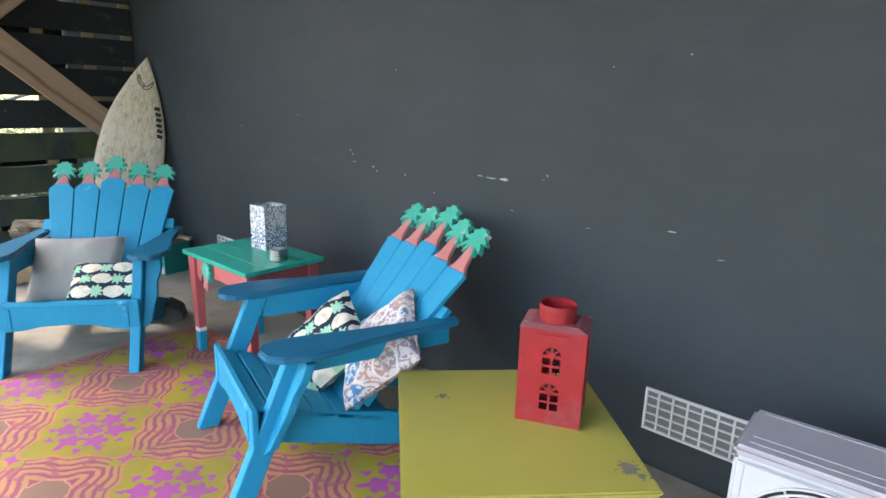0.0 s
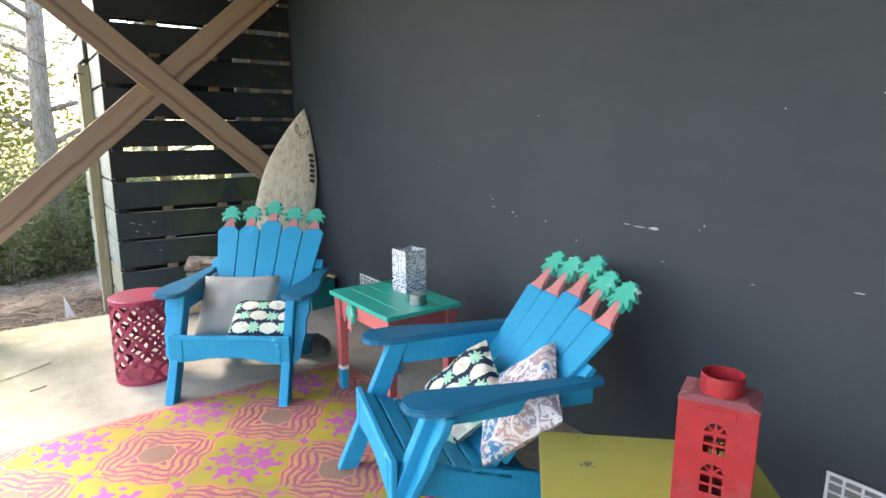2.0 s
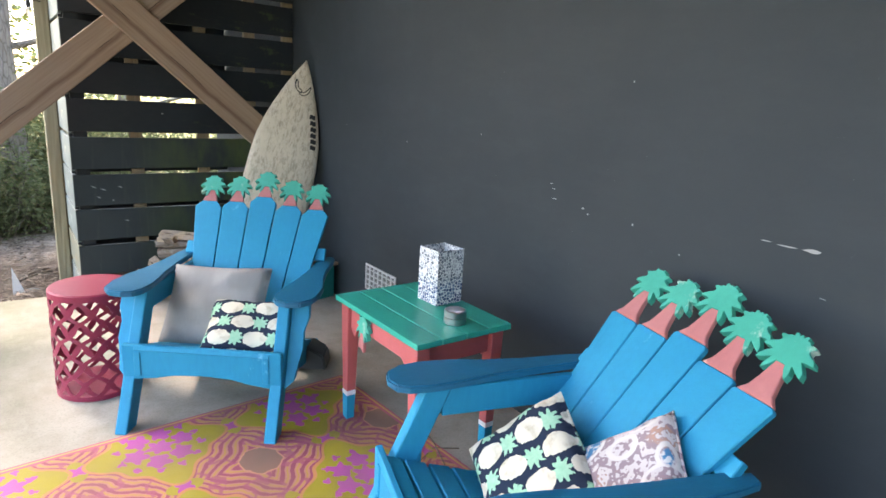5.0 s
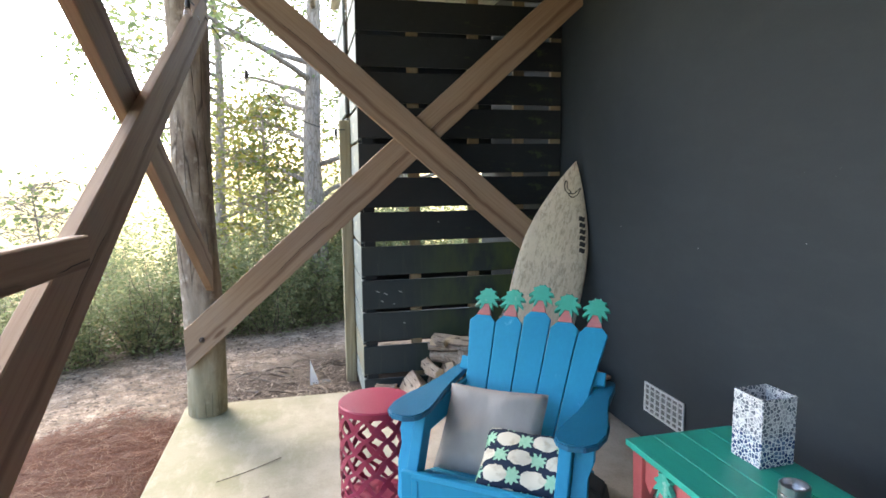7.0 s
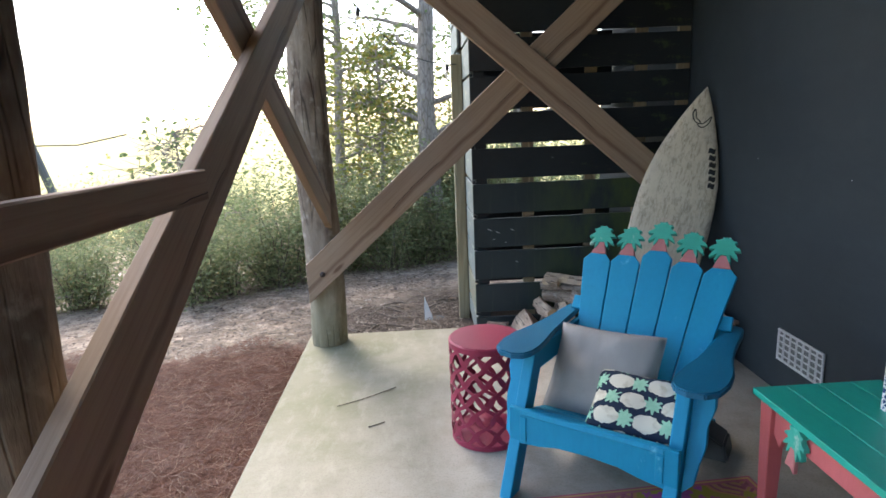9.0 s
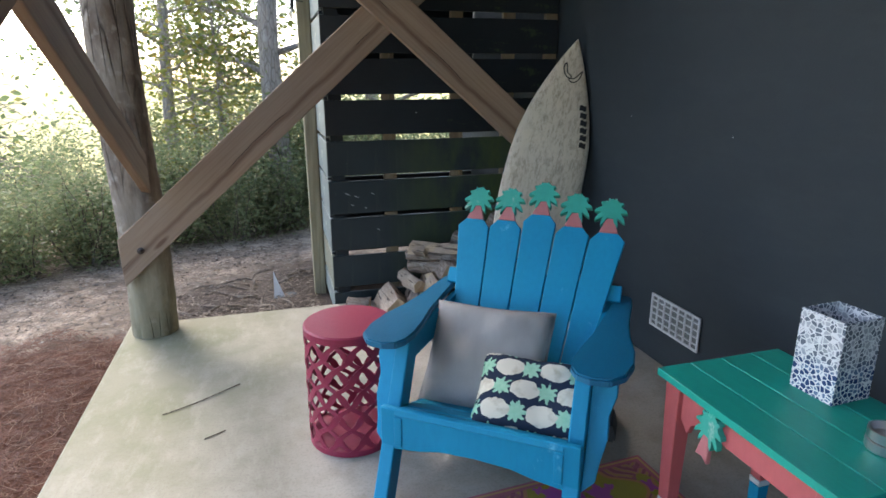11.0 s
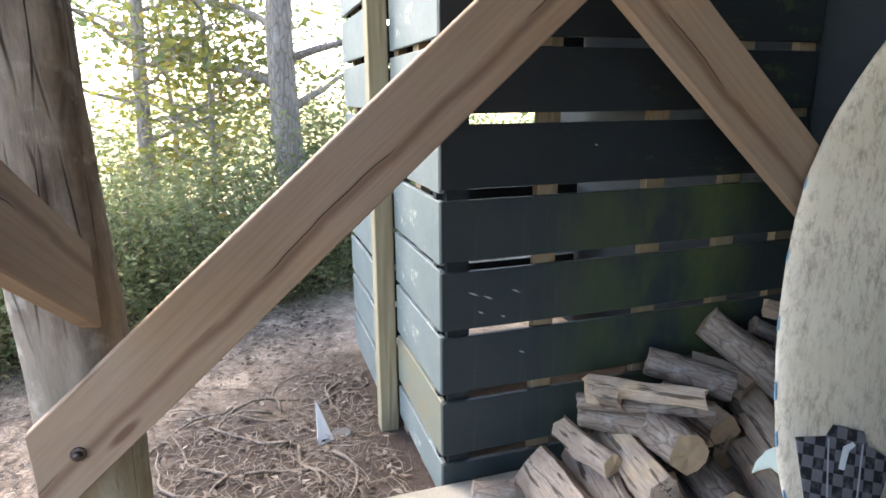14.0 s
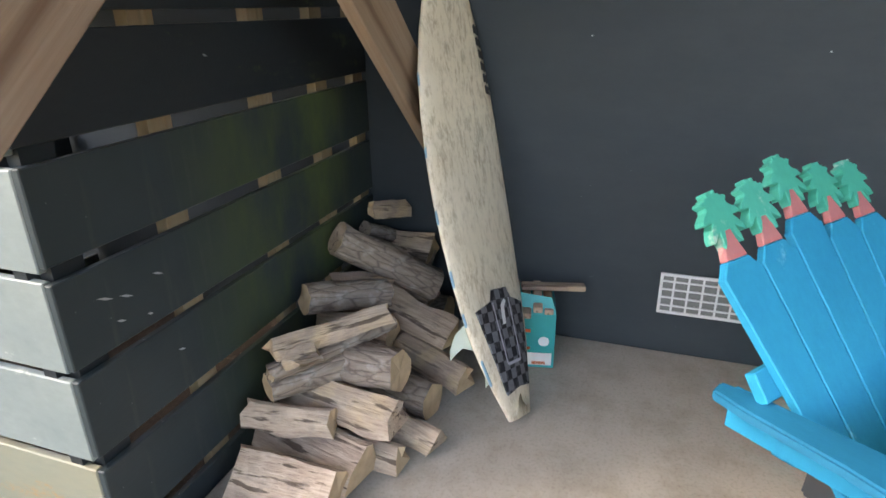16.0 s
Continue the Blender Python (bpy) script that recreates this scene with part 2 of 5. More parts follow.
def patch_material():
    k = Nodes("patterned_cloth")
    curl = k.m("SINE", k.m("ADD", k.m("MULTIPLY", k.noise(11, 3), 34.0), k.m("MULTIPLY", k.noise(45, 3), 9.0)))
    c = k.mix(k.step(curl, -0.2, 0.15), (0.52, 0.47, 0.46), (0.27, 0.205, 0.225))
    c = k.mix(k.m("MULTIPLY", k.step(k.noise(8, 2), 0.55, 0.6), k.step(curl, 0.0, 0.5)), c, (0.40, 0.24, 0.19))
    spot = k.voronoi(7.5)
    r, g, b = k.xyz(k.voronoi(7.5, None, "F1", 1))
    blue = k.m("MULTIPLY", k.step(spot, 0.42, 0.38), k.step(r, 0.42, 0.46))
    c = k.mix(blue, c, k.mix(k.step(k.noise(48, 2), 0.5, 0.55), (0.06, 0.19, 0.33), (0.50, 0.50, 0.50)))
    c = k.mix(k.step(k.m("ABSOLUTE", k.m("SUBTRACT", spot, 0.47)), 0.05, 0.03), c, (0.58, 0.54, 0.51))
    k.bump(k.noise(260, 2), 0.25, 0.0012)
    return k.done(c, 0.9, 0, 0.15)


def yellow_material():
    k = Nodes("yellow_enamel")
    big = k.noise(2.0, 4)
    c = k.mix(k.step(big, 0.3, 0.7), (0.33, 0.295, 0.055), (0.38, 0.34, 0.08))
    c = k.mix(k.m("MULTIPLY", k.step(k.noise(14, 6, None, 0.7), 0.5, 0.9), 0.3), c, (0.33, 0.28, 0.06))
    chip = k.m("MULTIPLY", k.step(k.noise(2.6, 2), 0.68, 0.70), k.step(k.noise(34, 3), 0.60, 0.63))
    x, y, z = k.xyz()
    for px, py, pr in ((0.175, 0.203, 0.020), (-0.272, -0.303, 0.030), (-0.31, -0.33, 0.014)):
        dx, dy = k.m("SUBTRACT", x, px), k.m("SUBTRACT", y, py)
        dist = k.m("SQRT", k.m("ADD", k.m("MULTIPLY", dx, dx), k.m("MULTIPLY", dy, dy)))
        dist = k.m("ADD", dist, k.m("MULTIPLY", k.m("SUBTRACT", k.noise(55, 3), 0.5), 0.11))
        chip = k.m("MAXIMUM", chip, k.step(dist, pr, pr - 0.004))
    c = k.mix(chip, c, (0.15, 0.145, 0.11))
    k.bump(k.m("SUBTRACT", k.noise(60, 2), chip), 0.15, 0.001)
    return k.done(c, k.m("ADD", 0.42, k.m("MULTIPLY", chip, 0.4)), 0, 0.4)


def red_material():
    k = Nodes("red_tin")
    c = k.mix(k.step(k.noise(6, 5, None, 0.7), 0.35, 0.7), (0.31, 0.014, 0.020), (0.22, 0.012, 0.016))
    dust = k.m("MULTIPLY", k.step(k.noise(5, 6, None, 0.75), 0.50, 0.75), 0.4)
    c = k.mix(dust, c, (0.36, 0.12, 0.12))
    c = k.mix(k.m("MULTIPLY", k.step(k.noise(16, 6, None, 0.75), 0.54, 0.72), 0.55), c, (0.09, 0.018, 0.018))
    k.bump(k.noise(30, 3), 0.2, 0.002)
    return k.done(c, k.m("ADD", 0.42, dust), 0.0, 0.4)


def surf_material():
    k = Nodes("waxed_board")
    v = k.stretch(26, 26, 9)
    c = k.mix(k.step(k.noise(3, 4), 0.3, 0.7), (0.56, 0.49, 0.365), (0.64, 0.565, 0.43))
    w = k.m("MULTIPLY", k.step(k.noise(1.6, 6, v, 0.8), 0.47, 0.66), k.step(k.noise(2.2, 3), 0.25, 0.5))
    c = k.mix(k.m("MULTIPLY", w, 0.8), c, (0.23, 0.18, 0.12))
    c = k.mix(k.m("MULTIPLY", k.step(k.noise(20, 5, None, 0.7), 0.55, 0.75), 0.3), c, (0.40, 0.34, 0.24))
    k.bump(k.noise(1.6, 5, v), 0.3, 0.002)
    return k.done(c, 0.55, 0, 0.4)


def pad_material():
    k = Nodes("checked_pad")
    x, y, z = k.xyz()
    cx = k.m("FLOORED_MODULO", k.m("FLOOR", k.m("DIVIDE", x, 0.034)), 2.0)
    cz = k.m("FLOORED_MODULO", k.m("FLOOR", k.m("DIVIDE", z, 0.036)), 2.0)
    chk = k.m("ABSOLUTE", k.m("SUBTRACT", cx, cz))
    c = k.mix(chk, (0.015, 0.015, 0.017), (0.115, 0.115, 0.122))
    c = k.mix(k.m("MULTIPLY", k.step(k.noise(30, 4), 0.5, 0.8), 0.5), c, (0.2, 0.2, 0.2))
    k.bump(k.noise(200, 2), 0.4, 0.002)
    return k.done(c, 0.85, 0, 0.2)


def mosaic_material():
    k = Nodes("mosaic_glass")
    x, y, z = k.xyz()
    d = k.voronoi(66, None, "DISTANCE_TO_EDGE")
    col = k.voronoi(66, None, "F1", 1)
    r, g, b = k.xyz(col)
    band = k.step(z, 0.13, 0.09)
    low = k.mix(k.step(r, 0.5, 0.6), (0.03, 0.06, 0.15), (0.12, 0.18, 0.28))
    high = k.mix(k.step(g, 0.5, 0.6), (0.14, 0.16, 0.19), (0.38, 0.40, 0.42))
    c = k.mix(band, high, low)
    c = k.mix(k.step(d, 0.075, 0.12), (0.62, 0.63, 0.63), c)
    k.bump(d, 0.5, 0.002)
    return k.done(c, k.m("ADD", 0.6, k.m("MULTIPLY", k.step(d, 0.05, 0.085), -0.45)), 0, 0.5)


def ground_material():
    """Sandy soil with litter, red pine straw beside the slab, dry grass far out."""
    k = Nodes("soil")
    x, y, z = k.xyz()
    big, mid, fine = k.noise(0.8, 4), k.noise(7, 6, None, 0.7), k.noise(60, 5, None, 0.7)
    c = k.mix(k.step(mid, 0.38, 0.62), (0.21, 0.16, 0.12), (0.44, 0.355, 0.27))
    c = k.mix(k.m("MULTIPLY", k.step(fine, 0.48, 0.65), 0.7), c, (0.12, 0.085, 0.06))
    # dark damp soil beside the screen
    wet_shade = k.m("MULTIPLY", k.step(k.m("ADD", y, big), 8.0, 7.3), k.step(k.m("ADD", x, big), -2.8, -2.2))
    # behind the screen the enclosure's shade is painted into the soil
    wet_shade = k.m("MAXIMUM", wet_shade, k.m("MULTIPLY", k.step(k.m("ADD", x, k.m("MULTIPLY", mid, 0.5)), -2.1, -1.75), k.step(y, 8.0, 7.4)))
    c = k.mix(k.m("MULTIPLY", wet_shade, k.step(mid, 0.85, 0.62)), c, k.mix(fine, (0.028, 0.022, 0.019), (0.10, 0.078, 0.062)))
    straw = k.m("MULTIPLY", k.step(k.m("ADD", y, k.m("MULTIPLY", mid, 0.5)), 6.3, 6.1), k.step(x, -2.7, -2.9))
    c = k.mix(straw, c, k.mix(fine, (0.05, 0.022, 0.013), (0.15, 0.066, 0.040)))
    far = k.step(k.m("ADD", k.m("ABSOLUTE", k.m("ADD", x, 2.0)), k.m("ABSOLUTE", k.m("SUBTRACT", y, 2.0))), 12.0, 17.0)
    c = k.mix(far, c, k.mix(mid, (0.42, 0.36, 0.12), (0.55, 0.47, 0.22)))
    k.bump(k.m("ADD", mid, fine), 0.8, 0.02)
    return k.done(c, 0.95, 0, 0.1)


def leaf_material(name, a, b, c2):
    k = Nodes(name)
    i = k.island()
    c = k.mix(k.step(i, 0.0, 0.7), a, b)
    c = k.mix(k.step(i, 0.88, 0.92), c, c2)
    k.put(k.p.inputs["Subsurface Weight"], 0.0)
    mat = k.done(c, 0.55, 0, 0.3)
    tr, add = k.n.new("ShaderNodeBsdfTranslucent"), k.n.new("ShaderNodeMixShader")
    k.put(tr.inputs[0], c)
    add.inputs[0].default_value = 0.55
    k.l.new(k.p.outputs[0], add.inputs[1]), k.l.new(tr.outputs[0], add.inputs[2])
    k.l.new(add.outputs[0], k.n["Material Output"].inputs[0])
    return mat


def bark_material(name, a, b, scale=1.0, axis=2):
    k = Nodes(name)
    t = [16 * scale] * 3
    t[axis] = 4 * scale
    n = k.noise(1.6, 6, k.stretch(*t), 0.7)
    w = k.voronoi(1.4, k.stretch(*t), "DISTANCE_TO_EDGE")
    c = k.mix(k.step(n, 0.3, 0.7), a, b)
    c = k.mix(k.m("MULTIPLY", k.step(w, 0.10, 0.0), 0.6), c, tuple(0.4 * v for v in a))
    c = k.mix(k.m("MULTIPLY", k.step(k.noise(7 * scale, 5), 0.60, 0.72), 0.35), c, (0.46, 0.45, 0.41))
    k.bump(k.m("ADD", n, k.m("MULTIPLY", w, 1.5)), 1.0, 0.012 / scale)
    return k.done(c, 0.9, 0, 0.15)


M_WALL = wall_material()
M_SLAB = concrete_material()
M_RUG = rug_material()
M_BLUE = paint("blue_paint", (0.003, 0.215, 0.375), (0.005, 0.275, 0.445), (0.09, 0.37, 0.54), 0.55, (1, 1, 0.25), wear=0.63, spec=0.25)
M_ARM = paint("worn_blue_paint", (0.004, 0.115, 0.215), (0.006, 0.15, 0.27), (0.04, 0.12, 0.17), 0.42, (1, 0.25, 1), wear=0.62)
M_TEAL = paint("teal_paint", (0.008, 0.29, 0.215), (0.016, 0.35, 0.265), (0.06, 0.38, 0.31), 0.4, (1, 0.2, 1), wear=0.7)
M_PINK = paint("coral_paint", (0.42, 0.095, 0.095), (0.50, 0.13, 0.125), (0.56, 0.26, 0.23), 0.5, (1, 1, 0.3), wear=0.66)
M_TRUNK = paint("rose_paint", (0.40, 0.135, 0.135), (0.48, 0.20, 0.19), (0.55, 0.33, 0.29), 0.6, (1, 1, 0.4), wear=0.6)
M_PALM = paint("palm_green_paint", (0.02, 0.30, 0.22), (0.06, 0.42, 0.32), (0.34, 0.46, 0.39), 0.6, (1, 1, 0.4), wear=0.56)
M_WHITEBAND = plain("white_paint", (0.72, 0.72, 0.72), 0.5)
# screen paint, base darkened to put the upper boards' shade into the colour
M_SLAT = paint("shade_toned_slat_paint", (0.016, 0.020, 0.023), (0.022, 0.027, 0.030), (0.043, 0.056, 0.030), 0.45, (0.3, 0.3, 1), 0.8, 0.3, 0.58, 0.25)


def algae_material():
    """The screen's paint with green algae and runs of dirt on its damp lower boards."""
    k = Nodes("algae_slat_paint")
    x, y, z = k.xyz()
    c = k.mix(k.step(k.noise(3, 4), 0.3, 0.7), (0.021, 0.030, 0.033), (0.029, 0.039, 0.042))
    zone = k.step(k.m("ABSOLUTE", k.m("ADD", x, 0.62)), 0.62, 0.15)
    moss = k.m("MULTIPLY", zone, k.step(k.noise(4.5, 5, k.stretch(1, 1, 0.5), 0.65), 0.36, 0.62))
    c = k.mix(k.m("MULTIPLY", moss, 0.85), c, (0.062, 0.086, 0.028))
    runs = k.m("MULTIPLY", k.step(k.noise(1.0, 4, k.stretch(30, 1, 2.5)), 0.56, 0.72), 0.5)
    c = k.mix(runs, c, (0.055, 0.060, 0.052))
    c = k.mix(k.m("MULTIPLY", k.step(k.voronoi(22), 0.05, 0.03), k.step(k.noise(2.2, 2), 0.55, 0.6)), c, (0.2, 0.21, 0.2))
    k.bump(k.noise(80, 3, k.stretch(0.2, 1, 1)), 0.3, 0.002)
    return k.done(c, 0.5, 0, 0.25)


M_ALGAE = algae_material()
M_STUD = timber("raw_stud", (0.235, 0.185, 0.12), (0.19, 0.15, 0.095), (0.2, 0.13, 0.07), 2)


def brace_material():
    """Sawn pine with a dark heart band, knots and fine grain along x."""
    k = Nodes("brace_timber")
    x, y, z = k.xyz()
    n = k.noise(1.0, 6, k.stretch(0.8, 12, 12), 0.65)
    fib = k.noise(1.0, 4, k.stretch(2.5, 80, 80))
    c = k.mix(k.step(n, 0.3, 0.7), (0.25, 0.165, 0.105), (0.33, 0.235, 0.155))
    c = k.mix(k.m("MULTIPLY", k.step(k.noise(1.2, 3), 0.4, 0.7), 0.5), c, (0.26, 0.21, 0.165))
    c = k.mix(k.m("MULTIPLY", k.step(fib, 0.45, 0.8), 0.45), c, (0.16, 0.09, 0.05))
    off = k.m("ADD", k.m("ADD", z, 0.035), k.m("MULTIPLY", k.m("SUBTRACT", k.noise(1.0, 3, k.stretch(2.2, 0.5, 0.5)), 0.5), 0.06))
    band = k.step(k.m("ABSOLUTE", off), 0.022, 0.004)
    c = k.mix(k.m("MULTIPLY", band, 0.65), c, (0.11, 0.055, 0.03))
    kn = k.voronoi(1.0, k.stretch(2.0, 0.0, 8.0))
    c = k.mix(k.m("MULTIPLY", k.step(kn, 0.14, 0.07), 0.75), c, (0.09, 0.04, 0.02))
    crack = k.m("MULTIPLY", k.step(k.m("ABSOLUTE", k.m("SUBTRACT", off, 0.012)), 0.0022, 0.0008), k.step(k.noise(1.5, 2), 0.5, 0.55))
    c = k.mix(crack, c, (0.02, 0.012, 0.008))
    k.bump(k.m("SUBTRACT", k.m("ADD", fib, k.m("MULTIPLY", band, -0.5)), crack), 0.6, 0.0025)
    return k.done(c, 0.72, 0, 0.3)


M_BRACE = brace_material()


def pile_material():
    """Peeled round timber: grey-brown, stained in blotches, with drying cracks and strips of inner bark."""
    k = Nodes("weathered_pile")
    v = k.stretch(9, 9, 1.6)
    n, blot = k.noise(1.3, 7, v, 0.7), k.noise(3.2, 5, k.stretch(1, 1, 0.6), 0.7)
    c = k.mix(k.step(n, 0.32, 0.68), (0.13, 0.10, 0.075), (0.31, 0.26, 0.20))
    c = k.mix(k.m("MULTIPLY", k.step(blot, 0.48, 0.62), 0.75), c, (0.10, 0.07, 0.05))
    c = k.mix(k.m("MULTIPLY", k.step(k.noise(14, 5), 0.58, 0.7), 0.5), c, (0.38, 0.34, 0.28))
    crk = k.step(k.voronoi(1.0, k.stretch(16, 16, 1.3), "DISTANCE_TO_EDGE"), 0.05, 0.0)
    crk = k.m("MULTIPLY", crk, k.step(k.noise(2.0, 3), 0.48, 0.58))
    c = k.mix(k.m("MULTIPLY", crk, 0.8), c, (0.03, 0.022, 0.015))
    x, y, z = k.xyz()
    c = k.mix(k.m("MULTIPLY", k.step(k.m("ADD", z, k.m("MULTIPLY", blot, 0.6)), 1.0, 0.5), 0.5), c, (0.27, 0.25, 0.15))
    k.bump(k.m("SUBTRACT", k.m("ADD", n, k.m("MULTIPLY", blot, 0.5)), crk), 0.9, 0.008)
    return k.done(c, 0.9, 0, 0.15)


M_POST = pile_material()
M_POLE = timber("fence_post_wood", (0.25, 0.215, 0.14), (0.31, 0.27, 0.175), (0.15, 0.13, 0.075), 2)
# white chosen for the unseen overhead timber so that it bounces light inside
M_CEIL = timber("bounce_white_boards", (0.66, 0.64, 0.60), (0.74, 0.72, 0.68), (0.5, 0.48, 0.44), 1)
M_RED = red_material()
M_REDDUST = paint("dusty_red_tin", (0.22, 0.055, 0.065), (0.30, 0.11, 0.115), (0.34, 0.20, 0.19), 0.7, (1, 1, 1), wear=0.55)
M_STOOL = paint("crimson_enamel", (0.23, 0.018, 0.048), (0.28, 0.032, 0.070), (0.36, 0.12, 0.14), 0.4, (1, 1, 1), wear=0.7)
M_YELLOW = yellow_material()
M_ACWHITE = plain("white_casing", (0.43, 0.44, 0.46), 0.45, 0, 0.1)
M_ACGREY = plain("grey_lid", (0.33, 0.32, 0.35), 0.45, 0, 0.12)
M_BLACK = plain("black_shade_and_print", (0.012, 0.012, 0.014), 0.7)
M_VENT = plain("vent_white", (0.62, 0.63, 0.62), 0.55, 0, 0.2, 30)
M_VENTBACK = plain("vent_mesh", (0.16, 0.165, 0.16), 0.7, 0, 0.3, 40)
M_STEEL = plain("brushed_steel", (0.55, 0.55, 0.55), 0.28, 1.0, 0.15, 8)
M_MOSAIC = mosaic_material()


def linen_material():
    k = Nodes("grey_linen")
    wr = k.noise(7, 4, k.stretch(1, 1, 0.45), 0.6)
    c = k.mix(k.step(wr, 0.3, 0.7), (0.27, 0.26, 0.25), (0.33, 0.32, 0.305))
    c = k.mix(k.m("MULTIPLY", k.noise(400, 2), 0.3), c, (0.20, 0.19, 0.185))
    k.bump(k.m("ADD", wr, k.m("MULTIPLY", k.noise(300, 2), 0.12)), 0.6, 0.014)
    return k.done(c, 0.95, 0, 0.15)


M_GREYCLOTH = linen_material()
M_PINE = pineapple_material()
M_PATCH = patch_material()
M_SURF = surf_material()
M_FIN = plain("pale_green_resin", (0.42, 0.47, 0.38), 0.35, 0, 0.2)
M_BLUEMARK = plain("blue_rail_mark", (0.16, 0.28, 0.36), 0.5)
M_INK = plain("black_ink", (0.02, 0.02, 0.02), 0.6)
M_PAD = pad_material()
M_LOGBARK = bark_material("log_bark", (0.15, 0.115, 0.09), (0.27, 0.225, 0.185), 1.6, 0)


def split_material():
    """Weathered split wood: pale grey-rose faces with torn fibres, blond patches and dark drying cracks along x."""
    k = Nodes("split_wood")
    info = k.n.new("ShaderNodeObjectInfo").outputs["Random"]
    n = k.noise(1.0, 5, k.stretch(5, 22, 22), 0.65)
    fib = k.noise(1.0, 5, k.stretch(7, 150, 150), 0.7)
    c = k.mix(k.step(n, 0.3, 0.7), (0.33, 0.245, 0.185), (0.52, 0.415, 0.315))
    c = k.mix(k.m("MULTIPLY", k.step(k.noise(9, 4), 0.5, 0.68), k.step(info, 0.3, 0.7)), c, (0.57, 0.42, 0.25))
    c = k.mix(k.m("MULTIPLY", k.step(fib, 0.46, 0.66), 0.55), c, (0.19, 0.135, 0.10))
    c = k.mix(k.m("MULTIPLY", k.step(k.noise(1.0, 3, k.stretch(4, 45, 45)), 0.58, 0.64), 0.85), c, (0.05, 0.035, 0.026))
    c = k.mix(k.m("MULTIPLY", k.step(k.noise(12, 5, None, 0.7), 0.55, 0.7), 0.5), c, (0.22, 0.185, 0.16))
    c = k.mix(k.m("MULTIPLY", k.step(info, 0.45, 0.95), 0.5), c, (0.20, 0.15, 0.115))
    k.bump(k.m("ADD", n, k.m("MULTIPLY", fib, 0.8)), 1.0, 0.010)
    return k.done(c, 0.88, 0, 0.15)


M_SPLIT = split_material()
M_END = plain("log_end", (0.46, 0.33, 0.20), 0.9, 0, 0.4, 30)
M_CARTON = plain("teal_carton", (0.008, 0.26, 0.26), 0.45)
M_ORANGE = plain("orange_print", (0.55, 0.10, 0.03), 0.5)
M_PRINT = plain("white_print", (0.62, 0.63, 0.62), 0.5)
M_GROUND = ground_material()
M_LEAF = leaf_material("bush_leaf", (0.13, 0.165, 0.075), (0.23, 0.26, 0.13), (0.30, 0.27, 0.14))
M_OAK = leaf_material("oak_leaf", (0.095, 0.135, 0.055), (0.17, 0.215, 0.095), (0.27, 0.25, 0.08))
M_OAKBARK = bark_material("oak_bark", (0.19, 0.165, 0.14), (0.34, 0.30, 0.26), 1.0)
M_YLEAF = leaf_material("yellow_leaf", (0.13, 0.16, 0.045), (0.23, 0.23, 0.06), (0.28, 0.21, 0.05))
M_TWIG = bark_material("twig_bark", (0.10, 0.08, 0.06), (0.18, 0.15, 0.115), 2.0)
M_STRAW = leaf_material("pine_needles", (0.065, 0.023, 0.013), (0.165, 0.070, 0.040), (0.26, 0.155, 0.10))
M_LITTER = leaf_material("leaf_litter", (0.06, 0.046, 0.036), (0.20, 0.157, 0.12), (0.36, 0.315, 0.26))
M_SCUFF = plain("pale_scuff", (0.36, 0.37, 0.37), 0.7, 0, 0.3, 60)
M_ROOT = bark_material("bare_root", (0.13, 0.105, 0.082), (0.25, 0.21, 0.17), 2.5)
M_CABLE = plain("black_cable", (0.015, 0.015, 0.015), 0.5)
M_RUST = plain("rusty_bolt", (0.09, 0.07, 0.06), 0.5, 0.8)
M_DARKTHING = plain("charcoal_plastic", (0.045, 0.05, 0.055), 0.55)
M_PAPER = plain("white_paper", (0.84, 0.84, 0.83), 0.7)
k = Nodes("clear_bulb")
k.put(k.p.inputs["Transmission Weight"], 1.0)
M_BULB = k.done((0.95, 0.95, 0.95), 0.05, 0, 0.5)

# ---- mesh tools ----


